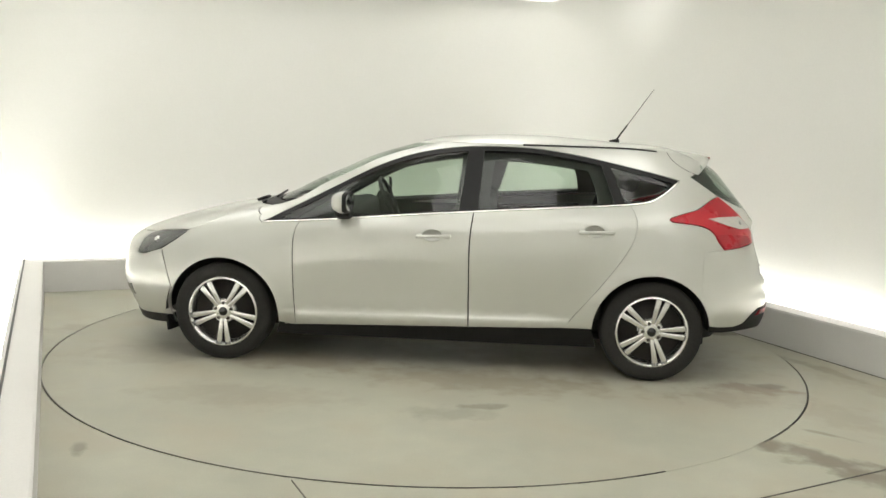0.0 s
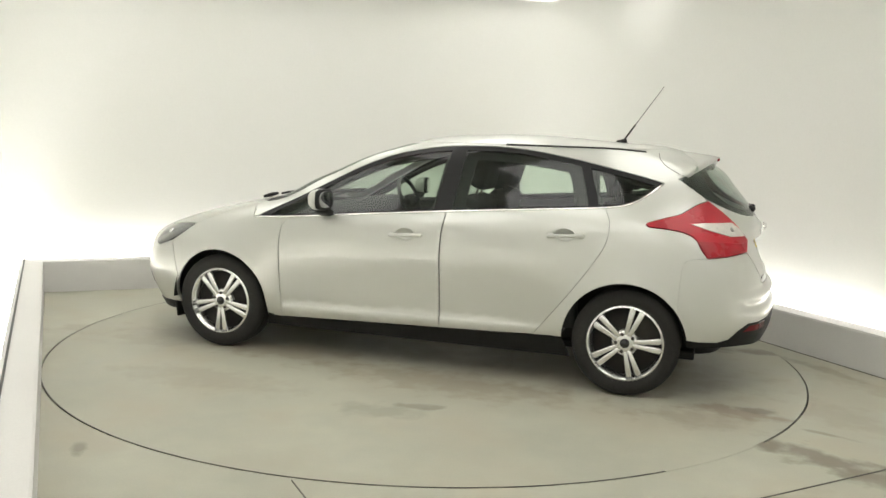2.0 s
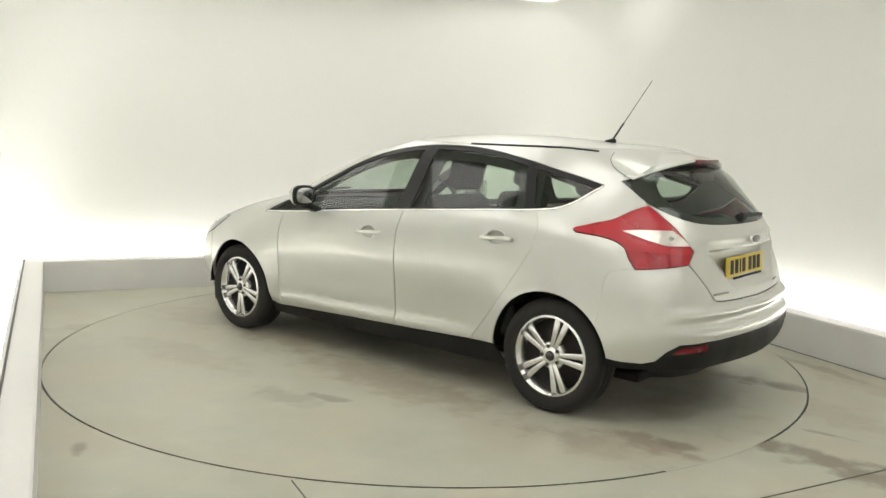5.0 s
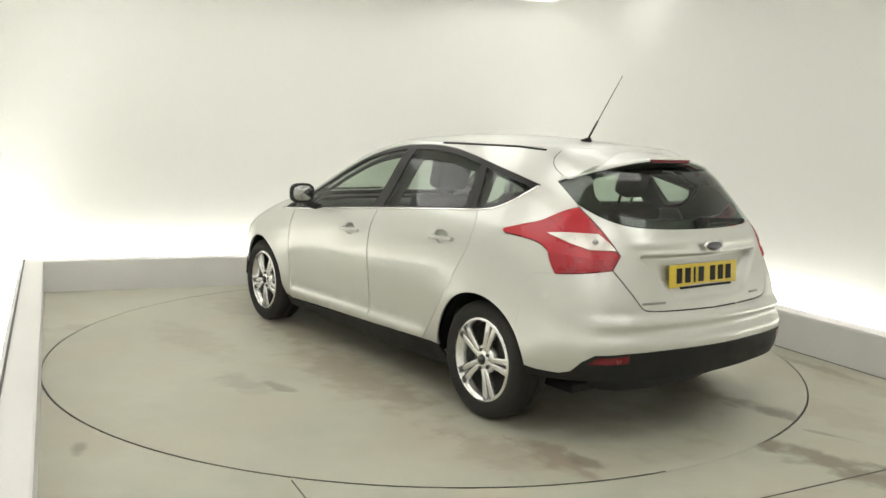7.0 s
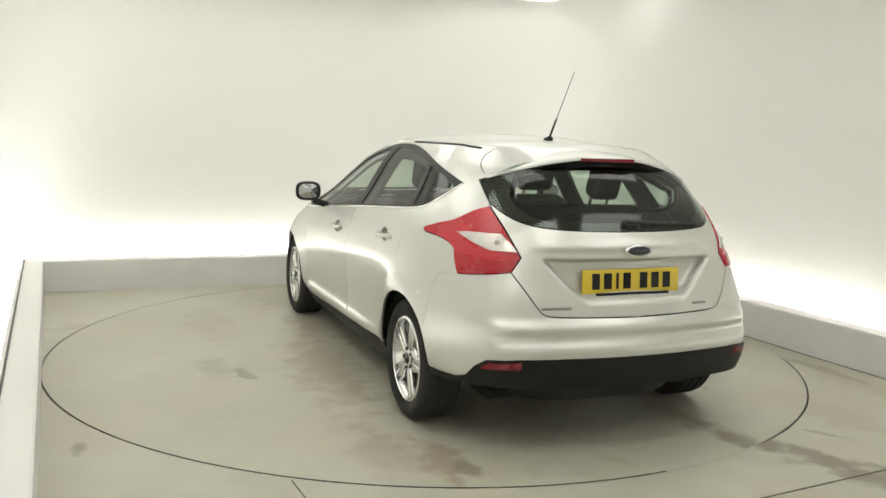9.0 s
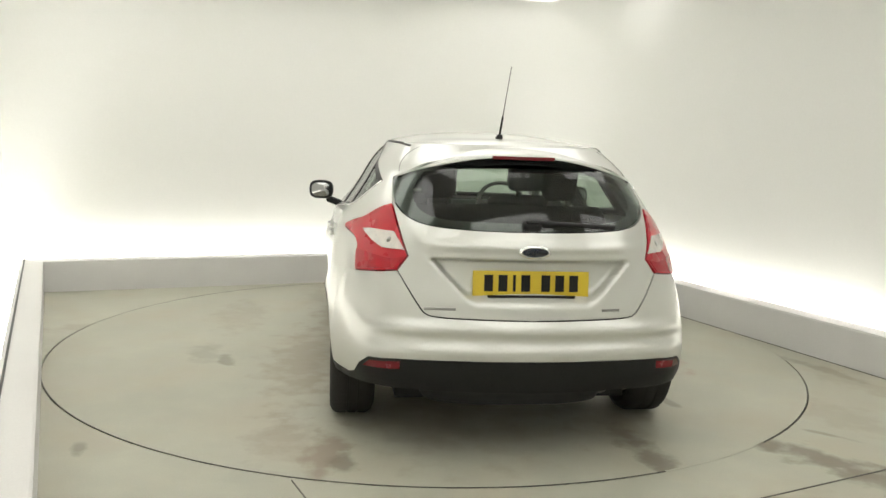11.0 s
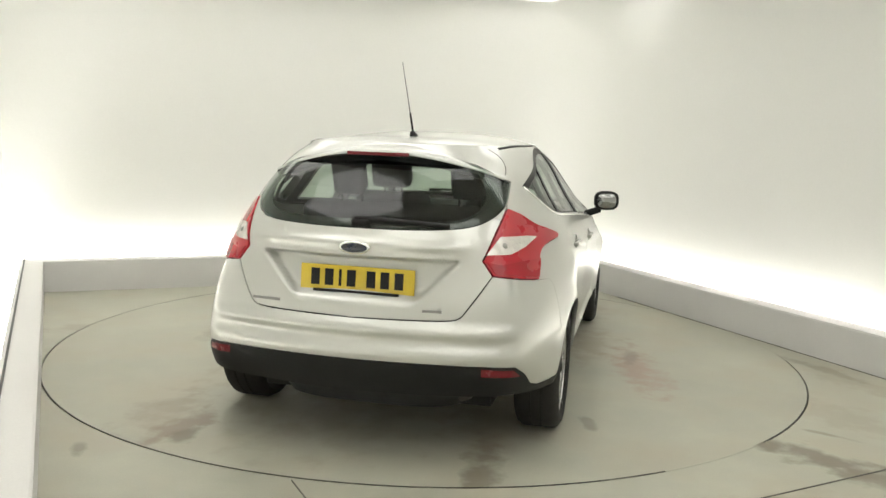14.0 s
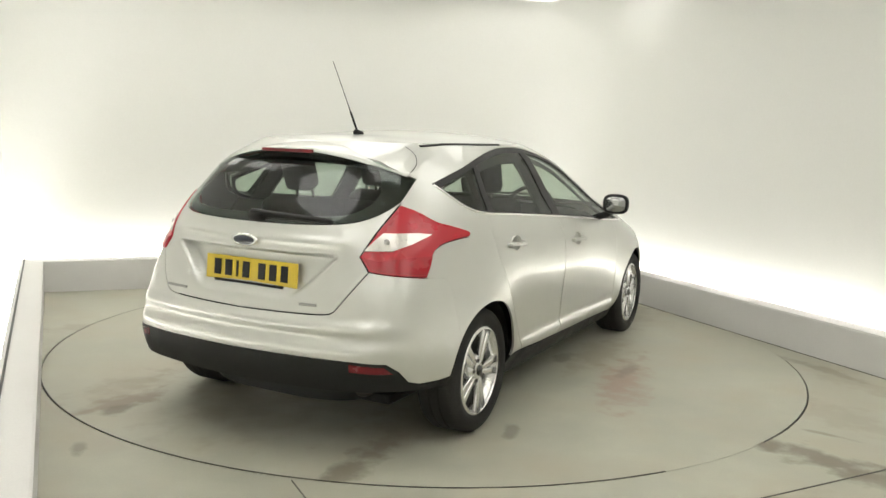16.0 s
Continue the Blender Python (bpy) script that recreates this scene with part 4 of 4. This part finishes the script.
block(bm, (0.01, 0.40, 0.012), pose(-2.026, 0, 0.7455), 0.003)
part("plate_holder", bm, M_BLACK, tailgate)
# oval badge and model lettering as bars
bm = bmesh.new()
lathe(bm, [(0.0, -0.006), (0.85, -0.006), (1.0, -0.002), (1.0, 0.004)], pose(-2.052, 0, 0.949, 0, 0, -90) @ Matrix.Diagonal((0.073, 1, 0.029, 1)) @ pose(0, 0, 0), 40)
badge = part("badge", bm, M_CHROME, tailgate, "chrome oval badge")
bm = bmesh.new()
lathe(bm, [(0.0, -0.008), (0.9, -0.008), (1.0, -0.006)], pose(-2.053, 0, 0.949, 0, 0, -90) @ Matrix.Diagonal((0.060, 1, 0.021, 1)), 40)
part("badge_face", bm, M_BLUE, badge, "dark blue badge face")
for y0, w in ((.415, .14), (-.36, .085)):
    s, z = by_y([(abs(y0), .693)])[0]
    c = skin(s, z)[0]
    bm = bmesh.new()
    block(bm, (0.006, w, 0.012), pose(c[0] - 0.004, y0, .693, 0, 0, 8 if y0 < 0 else -8), 0.002)
    part("lettering", bm, M_GREYMETAL, tailgate, "small chrome lettering")
# wiper
bm = bmesh.new()
block(bm, (0.045, 0.085, 0.062), pose(-1.962, 0.0, 1.046, 0, -30, 0), 0.016, 3)
made = block(bm, (0.026, 0.43, 0.050), Matrix(), 0.010, 3)
for v in made:
    v.co.z = v.co.z * (0.72 + 0.9 * v.co.y) - 0.010 * (0.215 - v.co.y)
    v.co.x *= 0.8 + 0.6 * v.co.y
bmesh.ops.transform(bm, matrix=pose(-1.953, -0.185, 1.058, 1.5, -30, 4), verts=made)
block(bm, (0.008, 0.40, 0.012), pose(-1.940, -0.21, 1.038, 1.5, -30, 4), 0.002)
part("wiper", bm, M_BLACK, tailgate, "black rear wiper")
# aerial
bm = bmesh.new()
block(bm, (0.070, 0.032, 0.034), pose(-1.138, 0, 1.440, 0, 14, 0), 0.014, 3)
aerial = part("aerial", bm, M_BLACK, car, "black roof aerial")
bm = bmesh.new()
a, b = Vector((-1.150, 0, 1.45)), Vector((-1.385, 0, 1.80))
turn = (b - a).to_track_quat("Y", "Z").to_matrix().to_4x4()
lathe(bm, [(0.0060, 0), (0.0055, 0.12), (0.0022, 0.13), (0.0016, (b - a).length), (0.0, (b - a).length)], Matrix.Translation(a) @ turn, 10)
part("rod", bm, M_BLACK, aerial)
# washer nozzle side wiper at the cowl
bm = bmesh.new()
block(bm, (0.07, 0.10, 0.02), pose(1.18, 0.45, 0.995, 0, 20, 0), 0.008)
block(bm, (0.018, 0.55, 0.014), pose(1.12, 0.20, 1.012, 0, 25, 8), 0.005)
part("windscreen_wiper", bm, M_BLACK, car)

# dark inner shell and floor pan
bm = bmesh.new()
SS = np.linspace(0, 10, 61)
ZZ = np.linspace(0.19, 0.93, 14)
for mirror in (1, -1):
    g = []
    for z in ZZ:
        p = skin(np.clip(SS, 0, 10), np.full(61, z))
        p[:, 0] = np.clip(p[:, 0] * 0.93, -1.85, 1.9)
        p[:, 1] *= 0.66
        g.append([bm.verts.new((q[0], q[1] * mirror, q[2])) for q in p])
    for A, B in zip(g, g[1:]):
        for i in range(60):
            bm.faces.new((A[i], A[i + 1], B[i + 1], B[i]))
part("inner_shell", bm, M_TRIM, car)
bm = bmesh.new()
block(bm, (3.3, 1.15, 0.05), pose(-0.05, 0, 0.205), 0.01)
block(bm, (1.4, 1.55, 0.05), pose(0, 0, 0.215), 0.01)
part("floor_pan", bm, M_BLACK, car)
for sgn in (1, -1):
    bm = bmesh.new()
    block(bm, (1.70, 0.12, 0.62), pose(-0.16, sgn * 0.725, 0.60, 0, 3.5, 0), 0.03)
    part("door_card", bm, M_TRIM, car, "dark door lining")
    bm = bmesh.new()
    block(bm, (0.60, 0.10, 0.30), pose(-1.38, sgn * 0.60, 0.84, 0, 5, 0), 0.04)
    part("boot_lining", bm, M_TRIM, car)

# cabin
bm = bmesh.new()
block(bm, (0.55, 1.30, 0.30), pose(0.82, 0, 0.80, 0, 8, 0), 0.10, 4)
part("dashboard", bm, M_TRIM, car, "dark grey dashboard")
bm = bmesh.new()
wheel_m = pose(0.45, -0.36, 0.95, 0, 0, -90) @ pose(0, 0, 0, -25, 0, 0)
tube = [(0.175 + 0.015 * math.cos(a), 0.015 * math.sin(a)) for a in np.linspace(0, 2 * math.pi, 9)[:-1]]
lathe(bm, tube, wheel_m, 36, close=True)
block(bm, (0.33, 0.02, 0.04), wheel_m)
block(bm, (0.10, 0.04, 0.09), wheel_m, 0.015)
part("steering_wheel", bm, M_TRIM, car)


def seat(x, y, wide, high, lean=16, heads=(0,)):
    bm = bmesh.new()
    block(bm, (0.50, wide, 0.18), pose(x + 0.20, y, 0.46, 0, -6, 0), 0.06, 4)
    s = part("seat", bm, M_CLOTH, car, "dark grey cloth seat")
    bm = bmesh.new()
    block(bm, (0.15, wide, high), pose(x - 0.10, y, 0.48 + high / 2, 0, -lean, 0), 0.06, 4)
    part("backrest", bm, M_CLOTH, s)
    for dy in heads:
        bm = bmesh.new()
        block(bm, (0.12, 0.175 if len(heads) > 1 else 0.25, 0.22), pose(x - 0.10 - (high / 2 + 0.12) * math.sin(radians(lean)), y + dy, 0.60 + high + 0.02, 0, -lean, 0), 0.045, 4)
        part("headrest", bm, M_CLOTH, s)
        for q in (-0.055, 0.055):
            bm = bmesh.new()
            block(bm, (0.012, 0.012, 0.12), pose(x - 0.09 - (high / 2) * math.sin(radians(lean)), y + dy + q, 0.50 + high, 0, -lean, 0))
            part("headrest_post", bm, M_IRON, s)


seat(-0.12, 0.36, 0.48, 0.60)
seat(-0.12, -0.36, 0.48, 0.60)
seat(-0.98, 0.0, 1.20, 0.61, 20, (0.325, -0.325))
bm = bmesh.new()
block(bm, (0.05, 0.24, 0.06), pose(0.32, 0, 1.30), 0.02)
part("rear_view_mirror", bm, M_TRIM, car)
bm = bmesh.new()
block(bm, (0.55, 1.05, 0.02), pose(-1.60, 0, 0.985), 0.005)
part("parcel_shelf", bm, M_TRIM, car, "dark parcel shelf")


# wheels
def wheel_parts(m, first):
    bm = bmesh.new()
    lathe(bm, [(0.208, 0.0), (0.222, -0.004), (0.224, -0.012), (0.215, -0.022), (0.202, -0.03), (0.196, -0.16), (0.222, -0.19), (0.15, -0.17), (0.15, -0.165)], m, 64)
    w = part("wheel", bm, M_ALLOY, car, "silver five-spoke alloy wheel")
    bm = bmesh.new()
    T = TYRE_R
    lathe(bm, [(0.218, -0.010), (0.236, 0.004), (0.268, 0.008), (T - 0.016, -0.004), (T - 0.004, -0.018), (T, -0.035), (T, -0.072), (T - 0.006, -0.075), (T - 0.006, -0.082), (T, -0.085),
               (T, -0.122), (T - 0.006, -0.125), (T - 0.006, -0.132), (T, -0.135), (T, -0.172), (T - 0.016, -0.20), (0.265, -0.212), (0.225, -0.20)], m, 72)
    sharpen(part("tyre", bm, M_RUBBER, w, "black rubber tyre"), 40)
    bm = bmesh.new()
    lathe(bm, [(0.0, -0.066), (0.125, -0.066), (0.130, -0.072), (0.190, -0.074), (0.194, -0.085)], m, 48)
    part("brake_disc", bm, M_BRAKE, w)
    for k in range(5):
        a = first + 72 * k
        bm = bmesh.new()
        for off, tilt in ((0.0205, -6.5), (-0.0205, 6.5)):
            made = block(bm, (0.180, 0.030, 0.031), Matrix(), 0.007, 2)
            for v in made:
                v.co.z *= 1.0 + 0.28 * (v.co.x / 0.09)
                v.co.y += -0.012 * (v.co.x / 0.09) ** 2
            bmesh.ops.transform(bm, matrix=m @ pose(0, -0.020, 0, 0, -a, 0) @ pose(0.134, 0, off, 0, tilt, 0), verts=made)
        part("spoke", bm, M_ALLOY, w)
    bm = bmesh.new()
    lathe(bm, [(0.0, -0.014), (0.03, -0.014), (0.062, -0.020), (0.078, -0.034), (0.080, -0.06)], m, 40)
    part("hub", bm, M_ALLOY, w)
    bm = bmesh.new()
    lathe(bm, [(0.0, -0.004), (0.022, -0.006), (0.027, -0.012), (0.027, -0.02)], m, 28)
    part("hub_cap", bm, M_GLOSS, w, "dark hub cap")
    for k in range(5):
        a = radians(first + 36 + 72 * k)
        bm = bmesh.new()
        lathe(bm, [(0.0, -0.012), (0.009, -0.012), (0.011, -0.02), (0.011, -0.03)], m @ pose(0.052 * math.cos(a), 0, 0.052 * math.sin(a)), 8)
        part("wheel_nut", bm, M_IRON, w)


for x, near, far in ((HUB_X, 54, 20), (-HUB_X, 36, 41)):
    wheel_parts(pose(x, HUB_Y + 0.01, HUB_Z), near)
    wheel_parts(pose(x, -HUB_Y - 0.01, HUB_Z, 0, 0, 180), far)
# exhaust silencer under the tail
bm = bmesh.new()
lathe(bm, [(0.0, 0.24), (0.07, 0.23), (0.085, 0.20), (0.085, -0.20), (0.07, -0.23), (0.0, -0.24)], pose(-1.70, -0.25, 0.285), 24)
part("silencer", bm, M_IRON, car)


def motions():
    """The turntable and the car on it turn together, clockwise from above."""
    turns, drives = [], []
    for i in range(33):
        t = i * 0.5
        a = TURN_0 + TURN_RATE * t
        c, s = math.cos(radians(a)), math.sin(radians(a))
        turns.append((t, pose(0, 0, 0, 0, 0, a)))
        drives.append((t, pose(c * CAR_X - s * CAR_Y, s * CAR_X + c * CAR_Y, 0, 0, 0, a)))
    walk(turntable, turns)
    walk(car, drives)


motions()
